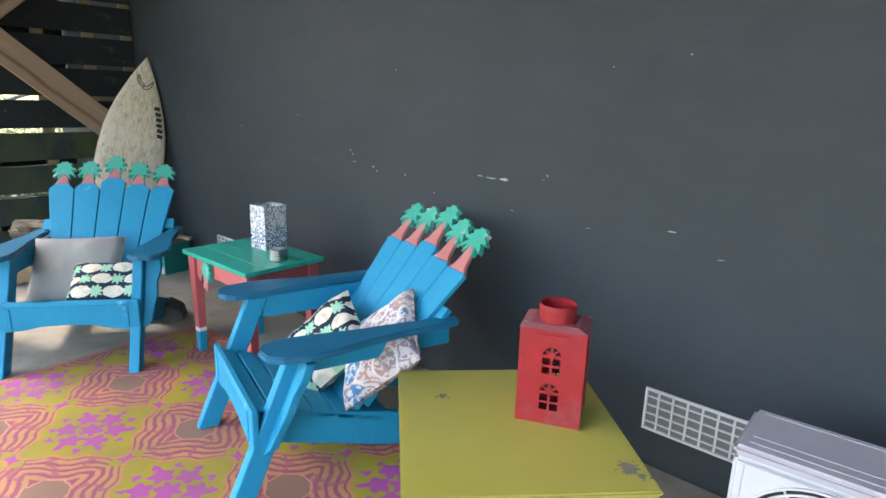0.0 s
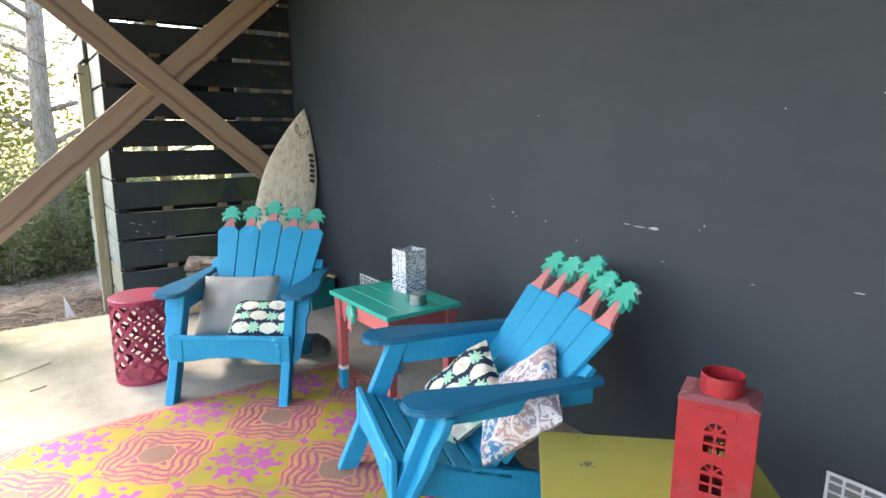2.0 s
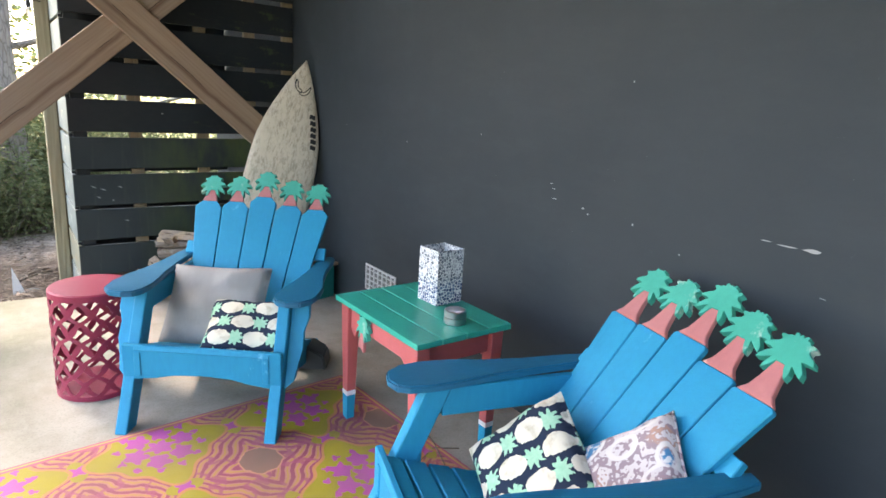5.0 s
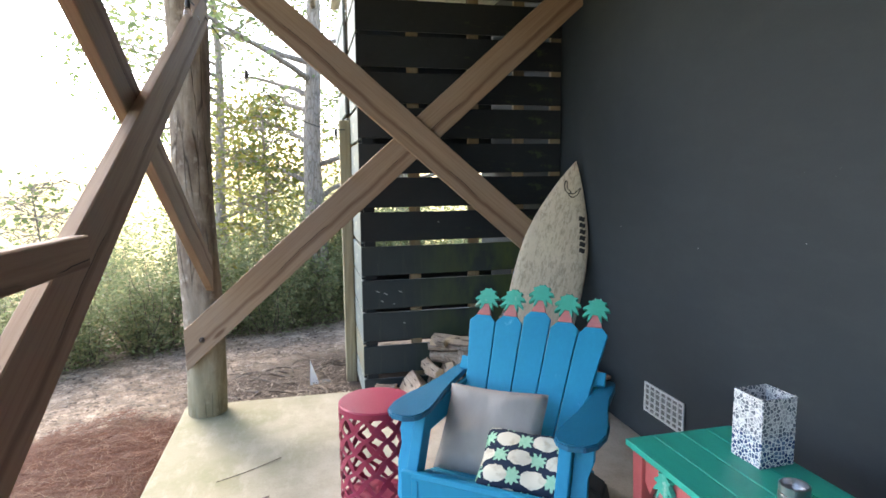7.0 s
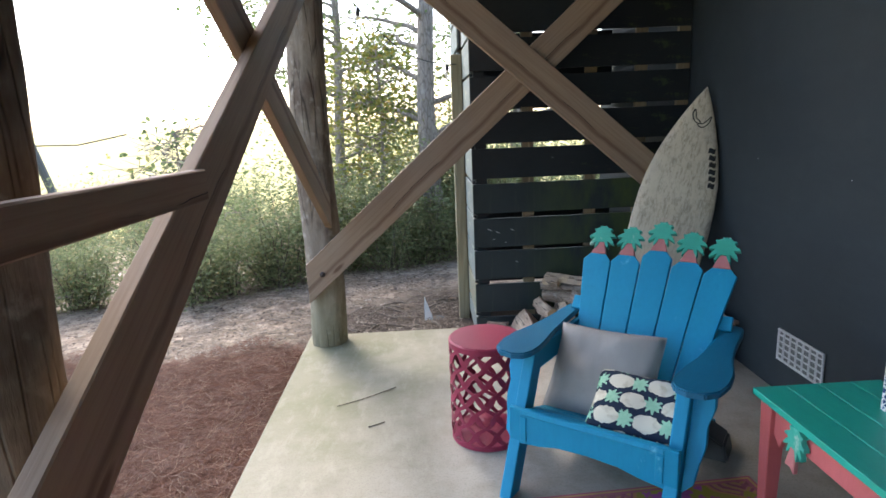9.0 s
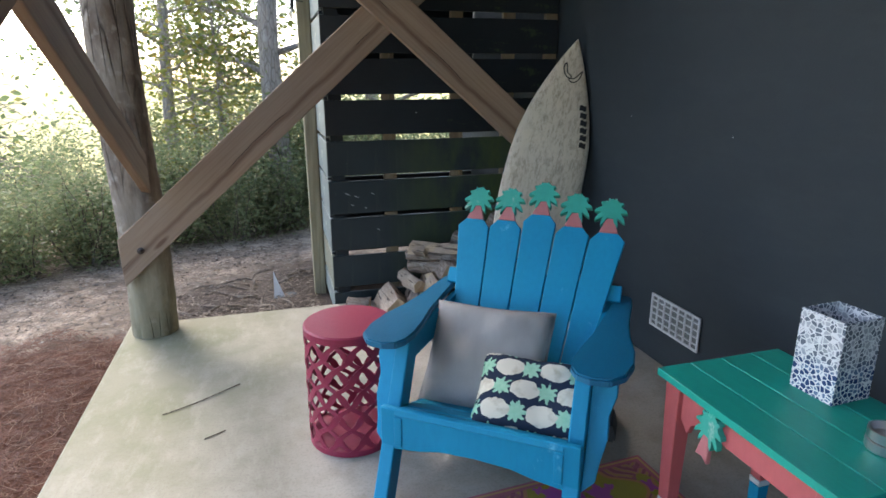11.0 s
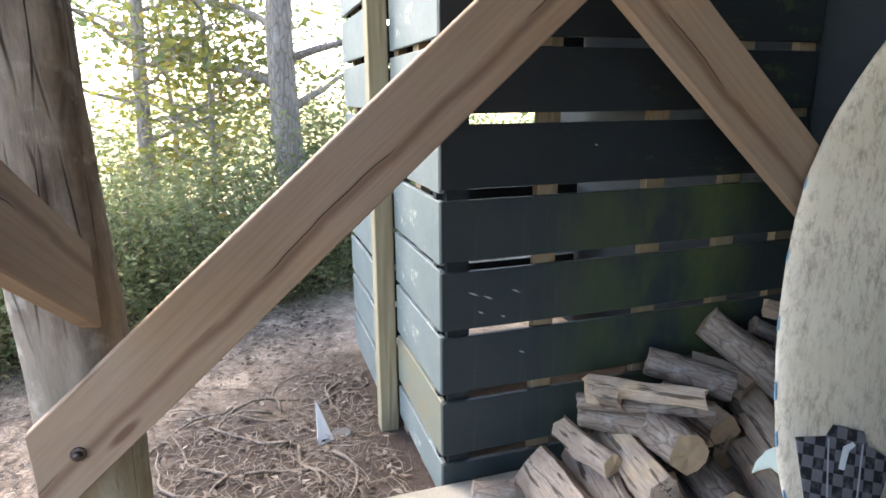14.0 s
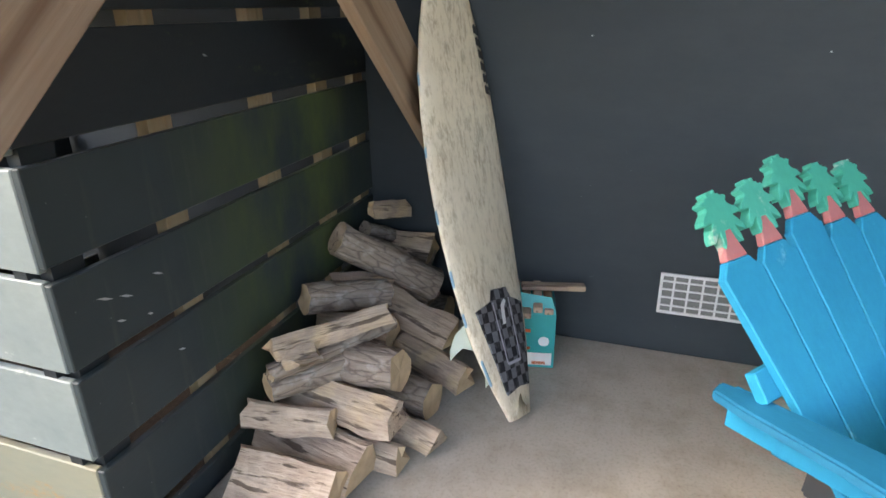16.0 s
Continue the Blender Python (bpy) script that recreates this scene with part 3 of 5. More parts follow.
class Shape:
    """Vertices and faces, gathered and then made one mesh."""

    def __init__(self):
        self.v, self.f = [], []

    def add(self, vs, fs, m=None):
        o = len(self.v)
        self.v += [tuple(m @ Vector(p)) if m else tuple(p) for p in vs]
        self.f += [tuple(i + o for i in q) for q in fs]
        return self

    def box(self, x0, x1, y0, y1, z0, z1, m=None):
        vs = [(x, y, z) for z in (z0, z1) for y in (y0, y1) for x in (x0, x1)]
        return self.add(vs, [(0, 2, 3, 1), (4, 5, 7, 6), (0, 1, 5, 4), (2, 6, 7, 3), (0, 4, 6, 2), (1, 3, 7, 5)], m)

    def prism(self, poly, a, b, m=None):
        """A flat outline in x and z, thick from y = a to y = b."""
        n = len(poly)
        vs = [(x, a, z) for x, z in poly] + [(x, b, z) for x, z in poly]
        fs = [tuple(range(n)), tuple(range(2 * n - 1, n - 1, -1))]
        fs += [(i, i + n, (i + 1) % n + n, (i + 1) % n) for i in range(n)]
        return self.add(vs, fs, m)

    def revolve(self, profile, n=24, m=None):
        vs, fs = [], []
        for r, z in profile:
            vs += [(r * math.cos(2 * math.pi * i / n), r * math.sin(2 * math.pi * i / n), z) for i in range(n)]
        for j in range(len(profile) - 1):
            fs += [(j * n + i, j * n + (i + 1) % n, (j + 1) * n + (i + 1) % n, (j + 1) * n + i) for i in range(n)]
        fs += [tuple(range(n - 1, -1, -1)), tuple((len(profile) - 1) * n + i for i in range(n))]
        return self.add(vs, fs, m)

    def tube(self, pts, radii, n=8, m=None):
        pts = [Vector(p) for p in pts]
        vs, fs = [], []
        up = Vector((0.31, 0.2, 0.93))
        for i, p in enumerate(pts):
            d = (pts[min(i + 1, len(pts) - 1)] - pts[max(i - 1, 0)]).normalized()
            a = d.cross(up).normalized()
            b = d.cross(a)
            r = radii[i] if isinstance(radii, (list, tuple)) else radii
            vs += [p + r * (a * math.cos(2 * math.pi * j / n) + b * math.sin(2 * math.pi * j / n)) for j in range(n)]
        for i in range(len(pts) - 1):
            fs += [(i * n + j, i * n + (j + 1) % n, (i + 1) * n + (j + 1) % n, (i + 1) * n + j) for j in range(n)]
        fs += [tuple(range(n)), tuple((len(pts) - 1) * n + j for j in range(n - 1, -1, -1))]
        return self.add(vs, fs, m)

    def mesh(self, name, bevel=0.0, seg=1, smooth=False):
        me = bpy.data.meshes.new(name)
        me.from_pydata(self.v, [], self.f)
        bm = bmesh.new()
        bm.from_mesh(me)
        bmesh.ops.recalc_face_normals(bm, faces=bm.faces)
        if bevel:
            es = [e for e in bm.edges if len(e.link_faces) == 2 and e.calc_face_angle(0) > 0.6]
            bmesh.ops.bevel(bm, geom=es, offset=bevel, segments=seg, affect="EDGES", clamp_overlap=True)
        for f in bm.faces:
            f.smooth = smooth
        bm.to_mesh(me)
        bm.free()
        return me


def part(name, shape, material, parent=None, label="", bevel=0.0, smooth=False, m=None, seg=1):
    ob = new(name, shape.mesh(name, bevel, seg, smooth) if isinstance(shape, Shape) else shape)
    if not ob.data.materials:
        ob.data.materials.append(material)
    if parent:
        ob.parent = parent
    if m:
        ob.matrix_basis = m
    return tagged(ob, label)


def thing(name, m, label, category, group="", kind=""):
    ob = new(name)
    ob.empty_display_size = 0.1
    ob.matrix_basis = m
    return tagged(ob, label, category, group, kind)


def structure(name, shape, material, label="", bevel=0.0):
    return tagged(part(name, shape, material, None, label, bevel), kind="structure")


# ---- the setting ----
structure("wall_east", Shape().box(0, 0.2, -4.2, 8.2, -0.3, 3.42), M_WALL, "dark slate painted block wall with small scuffs")
structure("floor", Shape().box(-2.92, 0.0, -4.2, 5.945, -0.14, 0.0), M_SLAB, "pale concrete porch slab with greenish damp stains", 0.012)
# ceiling is out of view; its white boards serve as a reflector
ceil = Shape().box(-3.4, 0.2, -4.2, 6.4, 3.42, 3.5)
for i in range(25):
    ceil.box(-3.4, 0.0, -4.1 + 0.43 * i, -4.06 + 0.43 * i, 3.24, 3.42)
# unseen roof over the screened enclosure, keeps its inside dark
ceil.box(-1.68, 0.2, 6.4, 8.2, 3.42, 3.5)
structure("ceiling", ceil, M_CEIL, "unseen joists and boards overhead, made white to bounce light")
# added wall, out of view: holds back light from the open south end
structure("wall_south_light_block", Shape().box(-2.92, -0.004, -2.5, -2.3, -0.3, 3.235), M_WALL, "unseen dark slate wall added to block light from the south")
# added beam, out of view: cuts sky light on the upper wall
structure("trim_beam_west", Shape().box(-3.02, -2.94, -4.2, 6.05, 3.06, 3.235), M_CEIL, "unseen timber beam added along the piles' tops to shade the upper wall")

# ground: one uneven sheet out to the horizon
gx = [-400, -150, -60, -30, -18, -12] + [-9 + 0.15 * i for i in range(61)] + [1, 3, 8, 20, 60, 200, 400]
gy = [-400, -150, -60, -20, -8, -4] + [1 + 0.15 * i for i in range(68)] + [12, 14, 18, 25, 40, 80, 150, 400]
gv = []


def ground_height(x, y):
    near = max(0.0, 1 - max(abs(x + 3.5) / 9, abs(y - 6) / 8))
    h = -0.13 - 0.045 * max(0, min(3, y - 6)) + 0.05 * near * (noise.noise((x * 1.1, y * 1.1, 0)) + 0.5 * noise.noise((x * 4, y * 4, 3)))
    return -0.16 if -2.96 < x < 0.4 and y < 5.98 else h


for y in gy:
    for x in gx:
        gv.append((x, y, ground_height(x, y)))
nx = len(gx)
gf = [(j * nx + i, j * nx + i + 1, (j + 1) * nx + i + 1, (j + 1) * nx + i) for j in range(len(gy) - 1) for i in range(nx - 1)]
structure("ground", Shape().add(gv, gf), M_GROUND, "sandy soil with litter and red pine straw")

# slatted screen: boards on a raw timber frame, round a corner
CORNER, SCREEN, PITCH, BOARD = -1.62, 5.948, 0.2587, 0.222
screen = tagged(new("slat_wall_north"), "dark painted horizontal board screen with gaps", "slatted wall", "", "structure")
levels = [0.337 + PITCH * i for i in range(12)]
board_front = Shape().box(CORNER, -0.012, SCREEN, SCREEN + 0.022, -BOARD, 0).mesh("board", 0.003)
board_low = board_front.copy()
strip_front = Shape().box(CORNER, -0.012, SCREEN, SCREEN + 0.022, -0.14, 0).mesh("board", 0.003)
# stained board: real rust-brown runs, on a base paled for the sky's light
M_STAINED_SKYLIT = paint("stained_skylit_slat_paint", (0.15, 0.17, 0.14), (0.19, 0.17, 0.11), (0.24, 0.15, 0.06), 0.5, (0.3, 0.3, 1), 1.0, 0.3, 0.6)
# outward side boards: same dark paint, with the sky's light put into the colour
M_SKYLIT = paint("skylit_slat_paint", (0.11, 0.14, 0.14), (0.19, 0.215, 0.20), (0.33, 0.35, 0.30), 0.5, (0.5, 0.5, 1), 1.0, 0.3, 0.58)
board_side = Shape().box(CORNER - 0.001, CORNER + 0.021, SCREEN + 0.024, SCREEN + 0.72, -0.234, 0).mesh("board", 0.003)
strip_side = Shape().box(CORNER - 0.001, CORNER + 0.021, SCREEN + 0.024, SCREEN + 0.72, -0.16, 0).mesh("board", 0.003)
board_stained = board_side.copy()
board_far = Shape().box(CORNER - 0.03, CORNER - 0.008, SCREEN + 0.83, SCREEN + 1.85, -BOARD, 0).mesh("board", 0.003)
board_back = Shape().box(CORNER, -0.012, SCREEN + 1.83, SCREEN + 1.852, -BOARD, 0).mesh("board", 0.003)
for i, z in enumerate([0.072] + levels):
    for me in (strip_front if i == 0 else board_low if i < 5 else board_front, strip_side if i == 0 else board_stained if i == 1 else board_side, board_far, board_back):
        if me is board_back and 0.95 < z < 1.55:
            continue
        tilt = random.uniform(-0.12, 0.12)
        part("board", me, M_STAINED_SKYLIT if me is board_stained else M_ALGAE if me in (board_low, strip_front) else M_SKYLIT if me in (board_side, strip_side, board_far) else M_SLAT, screen, m=pose(0, 0, z + random.uniform(-0.003, 0.003), 0, tilt if me in (board_front, board_low) else 0, 0))
for x in (-1.55, -1.20, -0.73, -0.36, -0.05):
    part("stud", Shape().box(x - 0.042, x + 0.042, SCREEN + 0.024, SCREEN + 0.062, -0.15, 3.2), M_SLAT if x < -1.5 else M_STUD, screen)
part("stud", Shape().box(CORNER + 0.004, CORNER + 0.09, SCREEN + 0.07, SCREEN + 0.11, -0.15, 3.0), M_SLAT, screen)
for y in (0.38, 0.70, 1.2, 1.78):
    part("stud", Shape().box(CORNER + 0.024, CORNER + 0.062, SCREEN + y - 0.04, SCREEN + y + 0.04, -0.2, 3.2), M_STUD, screen)

# ---- timber frame: round piles and crossed braces ----


def pile(x, y, seed):
    ob = thing("timber_pile", pose(x, y, 0), "weathered grey round timber pile at the slab's edge", "post", "porch piles")
    vs, fs, n, rows = [], [], 40, 66
    for j in range(rows):
        z = -0.3 + 3.56 * j / (rows - 1)
        for i in range(n):
            a = 2 * math.pi * i / n
            r = 0.134 - 0.003 * z + 0.010 * noise.noise((1.6 * math.cos(a), 1.6 * math.sin(a), 0.8 * z + seed))
            r += 0.005 * noise.noise((7 * math.cos(a), 7 * math.sin(a), 1.1 * z + seed)) + 0.004 * noise.noise((9 * math.cos(a), 9 * math.sin(a), 9 * z))
            vs.append((r * math.cos(a) + 0.012 * math.sin(3 * z + seed), r * math.sin(a) + 0.012 * math.cos(2.3 * z + seed), z))
    fs = [(j * n + i, j * n + (i + 1) % n, (j + 1) * n + (i + 1) % n, (j + 1) * n + i) for j in range(rows - 1) for i in range(n)]
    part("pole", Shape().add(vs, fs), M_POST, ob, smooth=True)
    return ob


for i, (x, y) in enumerate(((-2.745, 5.79), (-2.81, 2.56), (-2.78, -0.6), (-2.78, -3.8))):
    pile(x, y, i * 1.7)


def brace(a, b, normal, width=0.222, thick=0.045, cut=0, label="brown sawn timber cross brace with knots and a crack", bolts=()):
    """A plank from a to b; its broad side looks along normal."""
    a, b = Vector(a), Vector(b)
    x = (b - a).normalized()
    n = Vector(normal)
    y = -n
    z = x.cross(y).normalized()
    m = Matrix((x, y, z)).transposed().to_4x4()
    m.translation = a
    ob = thing("cross_brace", m, label, "timber brace", "porch braces")
    L = (b - a).length
    h = width / 2
    k0 = h * cut
    part("plank", Shape().prism([(-k0, -h), (L, -h), (L, h), (k0, h), (0, 0)] if not cut else [(-k0, -h), (L, -h), (L, h), (k0, h)], 0, thick), M_BRACE, ob, bevel=0.004)
    for bx, bz in bolts:
        part("bolt", Shape().revolve([(0.02, 0), (0.02, 0.006), (0.012, 0.008), (0.012, 0.02), (0.006, 0.024)], 10, pose(bx, 0, bz, 90, 0, 0)), M_RUST, ob)
    return ob


brace((-2.84, 5.617, 0.495), (-0.02, 5.617, 2.985), (0, -1, 0), 0.215, 0.045, 0.84, bolts=((0.13, -0.02),))
brace((-2.72, 5.571, 3.18), (-0.02, 5.571, 0.845), (0, -1, 0), 0.208)
brace((-2.60, 2.25, 0.92), (-2.60, 5.70, 2.72), (1, 0, 0), 0.205, 0.045, 0, bolts=((0.12, 0.0),))
brace((-2.648, 5.93, 0.86), (-2.648, 2.60, 2.74), (1, 0, 0), 0.20, 0.045, 0, bolts=((0.1, 0.0),))
brace((-2.555, 2.10, 1.49), (-2.555, 3.1, 1.468), (1, 0, 0), 0.082, 0.04, 0, "short brown rail board nailed across a brace")

pole = thing("fence_post", pose(-1.668, 6.73, -0.2), "unpainted square fence post beside the board screen", "post")
part("post", Shape().box(-0.045, 0.045, -0.045, 0.045, 0, 2.32), M_POLE, pole, bevel=0.005)

# ---- vents and scuffs on the wall ----


def wall_vent(y, z, w=0.395, h=0.19):
    ob = thing("foundation_vent", pose(-0.001, y, z, 0, 0, 90), "white louvred foundation vent with chipped paint, set in the slate wall", "vent", "wall vents")
    part("backing", Shape().box(0, w, 0.002, 0.006, 0, h), M_VENTBACK, ob)
    fr = Shape()
    for a, b, c, d in ((0, w, 0, 0.012), (0, w, h - 0.012, h), (0, 0.012, 0.012, h - 0.012), (w - 0.012, w, 0.012, h - 0.012)):
        fr.box(a, b, 0.006, 0.016, c, d)
    part("frame", fr, M_VENT, ob, bevel=0.002)
    for i in range(1, 5):
        part("slat", Shape().box(0.012, w - 0.012, 0.006, 0.013, i * h / 5 - 0.003, i * h / 5 + 0.003), M_VENT, ob)
    for i in range(1, 7):
        part("bar", Shape().box(i * w / 7 - 0.004, i * w / 7 + 0.004, 0.0065, 0.0145, 0.012, h - 0.012), M_VENT, ob)
    return ob


wall_vent(4.248, 0.188, 0.395, 0.184)
wall_vent(0.655, 0.160, 0.41, 0.187)

# ---- garden chairs ----
TILT_BACK = 36.5


def palm_outline():
    """A carved palm crown: ten pointed fronds that arch and droop round a centre."""
    fronds = [(-59, 0.080), (-33, 0.090), (-4, 0.084), (32, 0.068), (72, 0.060), (110, 0.060), (148, 0.068), (184, 0.084), (213, 0.090), (239, 0.080)]
    pts = [(0.015, -0.040)]
    for i, (deg, far) in enumerate(fronds):
        a = radians(deg)
        for turn, r, sag in ((-9, 0.74 * far, 0.0), (-4, 0.92 * far, 0.003), (0, far, 0.007), (6, 0.88 * far, 0.002), (9, 0.72 * far, 0.0)):
            pts.append((r * math.cos(a + radians(turn)), r * math.sin(a + radians(turn)) - sag))
        if i < len(fronds) - 1:
            b = radians((deg + fronds[i + 1][0]) / 2 + 1)
            pts.append((0.050 * math.cos(b), 0.050 * math.sin(b)))
    return (pts + [(-0.015, -0.040)])[::-1]


def adirondack(m, label, recline=TILT_BACK, rose=0.0):
    ob = thing("adirondack_chair", m, label, "garden chair", "blue garden chairs")
    lean = math.tan(radians(23))
    for s in (-1, 1):
        leg = Shape()
        x0, x1 = (0.285, 0.335)
        prof = [(-0.045, 0.0), (0.045, 0.0), (0.045 + 0.587 * lean, 0.587), (-0.045 + 0.587 * lean, 0.587)]
        leg.add([(s * x, y, z) for x in (x0, x1) for y, z in prof], [(0, 1, 2, 3), (7, 6, 5, 4), (0, 4, 5, 1), (1, 5, 6, 2), (2, 6, 7, 3), (3, 7, 4, 0)])
        part("leg", leg, M_BLUE, ob, bevel=0.004)
        br = [(0.0, 0.56), (0.075, 0.56), (0.078, 0.50), (0.060, 0.44), (0.064, 0.37), (0.048, 0.30), (0.040, 0.24), (0.0, 0.20)]
        bk = Shape()
        n = len(br)
        vs = [(s * (0.336 + x), z * lean + o, z) for o in (0.035, 0.0) for x, z in br]
        bk.add(vs, [tuple(range(n)), tuple(range(2 * n - 1, n - 1, -1))] + [(i, i + n, (i + 1) % n + n, (i + 1) % n) for i in range(n)])
        part("bracket", bk, M_BLUE, ob, bevel=0.003)
        # long side rail that runs down to the floor behind
        rail = [(0.05, 0.355), (0.05, 0.24), (0.62, 0.06), (0.95, 0.0), (1.02, 0.0), (1.0, 0.07), (0.62, 0.215)]
        rl = Shape()
        n = len(rail)
        rl.add([(s * x, y, z) for x in (0.255, 0.284) for y, z in rail], [tuple(range(n)), tuple(range(2 * n - 1, n - 1, -1))] + [(i, i + n, (i + 1) % n + n, (i + 1) % n) for i in range(n)])
        part("side_rail", rl, M_BLUE, ob, bevel=0.003)
        # arm: a paddle, wide in front
        arm = [(x + 0.04, y) for x, y in [(0.235, 0.15), (0.255, 0.11), (0.30, 0.09), (0.36, 0.10), (0.40, 0.15), (0.415, 0.24), (0.41, 0.34), (0.385, 0.46), (0.37, 0.60), (0.365, 0.80), (0.355, 0.88), (0.31, 0.89), (0.29, 0.80), (0.275, 0.60), (0.262, 0.45), (0.240, 0.32), (0.230, 0.22)]]
        n = len(arm)
        ar = Shape()
        ar.add([(s * x, y, z) for z in (0.588, 0.616) for x, y in arm], [tuple(range(n)), tuple(range(2 * n - 1, n - 1, -1))] + [(i, i + n, (i + 1) % n + n, (i + 1) % n) for i in range(n)])
        part("armrest", ar, M_ARM, ob, "darker worn blue armrest", bevel=0.006, seg=2)
        part("arm_support", Shape().box(*sorted((s * 0.296, s * 0.322)), 0.27, 0.88, 0.485, 0.587), M_BLUE, ob, bevel=0.003)
    ap = [(-0.335, 0.385), (-0.335, 0.235), (-0.29, 0.222), (-0.20, 0.232), (-0.12, 0.250), (0.0, 0.255), (0.12, 0.248), (0.20, 0.228), (0.29, 0.215), (0.335, 0.225), (0.335, 0.385)]
    part("apron", Shape().prism(ap, 0.055, 0.08), M_BLUE, ob, bevel=0.004)
    for i in range(7):
        y = 0.055 + 0.086 * i
        z = 0.372 - 0.172 * (i * 0.086) / 0.5
        sl = Shape().box(-0.284, 0.284, -0.002, 0.077, -0.012, 0.012, pose(0, y, z, -18.5, 0, 0))
        part("seat_slat", sl, M_BLUE, ob, bevel=0.004)
    back = pose(0, 0.445, 0.215, -recline, 0, 0)
    neck = 0.040 if rose else 0.014
    tops = [h - 1.6 * neck for h in (0.84, 0.845, 0.885, 0.84, 0.825)]
    rngw = random.Random(3)
    for i in range(5):
        c = i - 2
        b0, b1 = -0.26 + 0.104 * i, -0.26 + 0.104 * (i + 1) - 0.004
        t0, t1 = -0.355 + 0.142 * i, -0.355 + 0.142 * (i + 1) - 0.005
        H = tops[i]

        pts = [(b0, 0), (b1, 0)]
        side = 0.010 if c == 2 else 0.0
        pts += [(b1 + (t1 - b1) * 0.6 - side, H * 0.6), (b1 + (t1 - b1) * 0.82 - side * 0.3, H * 0.82), (t1, H - 0.020)]
        mid = (t0 + t1) / 2
        # concave shoulders; the rose paint starts at the neck, or lower where rose is set
        prof = [(0.068, -0.022), (0.060, -0.012), (0.050, 0.000), (0.039, 0.014), (0.029, 0.036 + 0.4 * neck), (0.021, 0.056 + neck), (0.019, 0.070 + neck)]
        cut = 1 if rose else 3
        pts += [(mid + a, H + b) for a, b in prof[1:cut + 1]] + [(mid - a, H + b) for a, b in prof[cut:0:-1]] + [(t0, H - 0.020)]
        side = 0.010 if c == -2 else 0.0
        pts += [(b0 + (t0 - b0) * 0.82 + side * 0.3, H * 0.82), (b0 + (t0 - b0) * 0.6 + side, H * 0.6)]
        bd = part("back_board", Shape().prism(pts, 0, 0.022, back), M_BLUE, ob, bevel=0.003)
        lift = 0.0006
        tr = [(mid - a2, H + b2 + lift) for a2, b2 in prof[cut:]] + [(mid + a2, H + b2 + lift) for a2, b2 in prof[:cut - 1:-1]]
        part("palm_trunk", Shape().prism(tr, 0.001, 0.021, back), M_TRUNK, bd, "rose painted carved trunk", bevel=0.003)
        turn = rngw.uniform(-9, 9)
        cr = Shape()
        cr.prism([((0.94 if rose else 0.80) * px, (1.08 if rose else 1.06) * pz) for px, pz in palm_outline()], -0.004, 0.022, back @ pose(mid, 0, H + 0.109 + neck, 0, turn, 0))
        part("palm_crown", cr, M_PALM, bd, "green painted carved palm crown with worn edges", bevel=0.003)
    for u, w in ((0.12, 0.27), (0.56, 0.36)):
        part("back_rail", Shape().box(-w, w, 0.0225, 0.05, u - 0.035, u + 0.035, back), M_BLUE, ob, bevel=0.003)
    return ob


chair_pose_1 = pose(-1.415, 3.605, 0, 0, 0, -37.5) @ Matrix.Diagonal((1.06, 1, 1, 1))
chair_pose_2 = pose(-1.25, 2.30, 0, 0, 0, -107.0) @ Matrix.Diagonal((1.03, 1, 1, 1))
adirondack(chair_pose_1, "bright blue wooden chair with five carved palm tops and two cushions")
adirondack(chair_pose_2, "bright blue wooden chair with carved palm tops beside yellow table", 40.0, 1.0)


def cushion(name, w, h, t, m, material, label):
    """A square cushion: puffed middle, drawn-in sides, sharp corners."""
    sh = Shape()
    n = 24

    def outline(p, q):
        return p * (1 - 0.07 * (1 - q * q) * abs(p) - 0.022 * (abs(p * q) ** 5))
    for side in (1, -1):
        vs, fs = [], []
        for j in range(n + 1):
            for i in range(n + 1):
                u, v = 2 * i / n - 1, 2 * j / n - 1
                x = outline(u, v) * w / 2
                z = outline(v, u) * h / 2
                puff = max(0.0, (1 - u ** 4) * (1 - v ** 4)) ** 0.42
                y = -side * t / 2 * puff + 0.016 * puff * noise.noise((8 * x + 3, 8 * z, side * 2)) + 0.009 * (1.3 - puff) * noise.noise((30 * x, 30 * z, side * 2))
                vs.append((x, y, z))
        for j in range(n):
            for i in range(n):
                q = (j * (n + 1) + i, j * (n + 1) + i + 1, (j + 1) * (n + 1) + i + 1, (j + 1) * (n + 1) + i)
                fs.append(q if side > 0 else q[::-1])
        sh.add(vs, fs)
    ob = thing(name, m, label, "cushion", "chair cushions")
    me = sh.mesh(name, 0, 1, True)
    bm = bmesh.new()
    bm.from_mesh(me)
    bmesh.ops.remove_doubles(bm, verts=bm.verts, dist=0.002)
    bm.to_mesh(me)
    bm.free()
    part("cover", me, material, ob)
    pipe = Shape()
    ring = []
    for a, b in (((-1, -1), (1, -1)), ((1, -1), (1, 1)), ((1, 1), (-1, 1)), ((-1, 1), (-1, -1))):
        for i in range(8):
            f = i / 8
            u, v = a[0] + (b[0] - a[0]) * f, a[1] + (b[1] - a[1]) * f
            ring.append((outline(u, v) * w / 2, 0, outline(v, u) * h / 2))
    ring.append(ring[0])
    pipe.tube(ring, 0.004, 6)
    part("seam", pipe, material, ob, smooth=True)
    return ob


cushion("cushion", 0.47, 0.44, 0.15, chair_pose_1 @ pose(-0.075, 0.43, 0.445, -37, 0, 0) @ pose(0, 0, 0, 0, -1, 0), M_GREYCLOTH, "plain grey cloth cushion leaning on the chair's back")
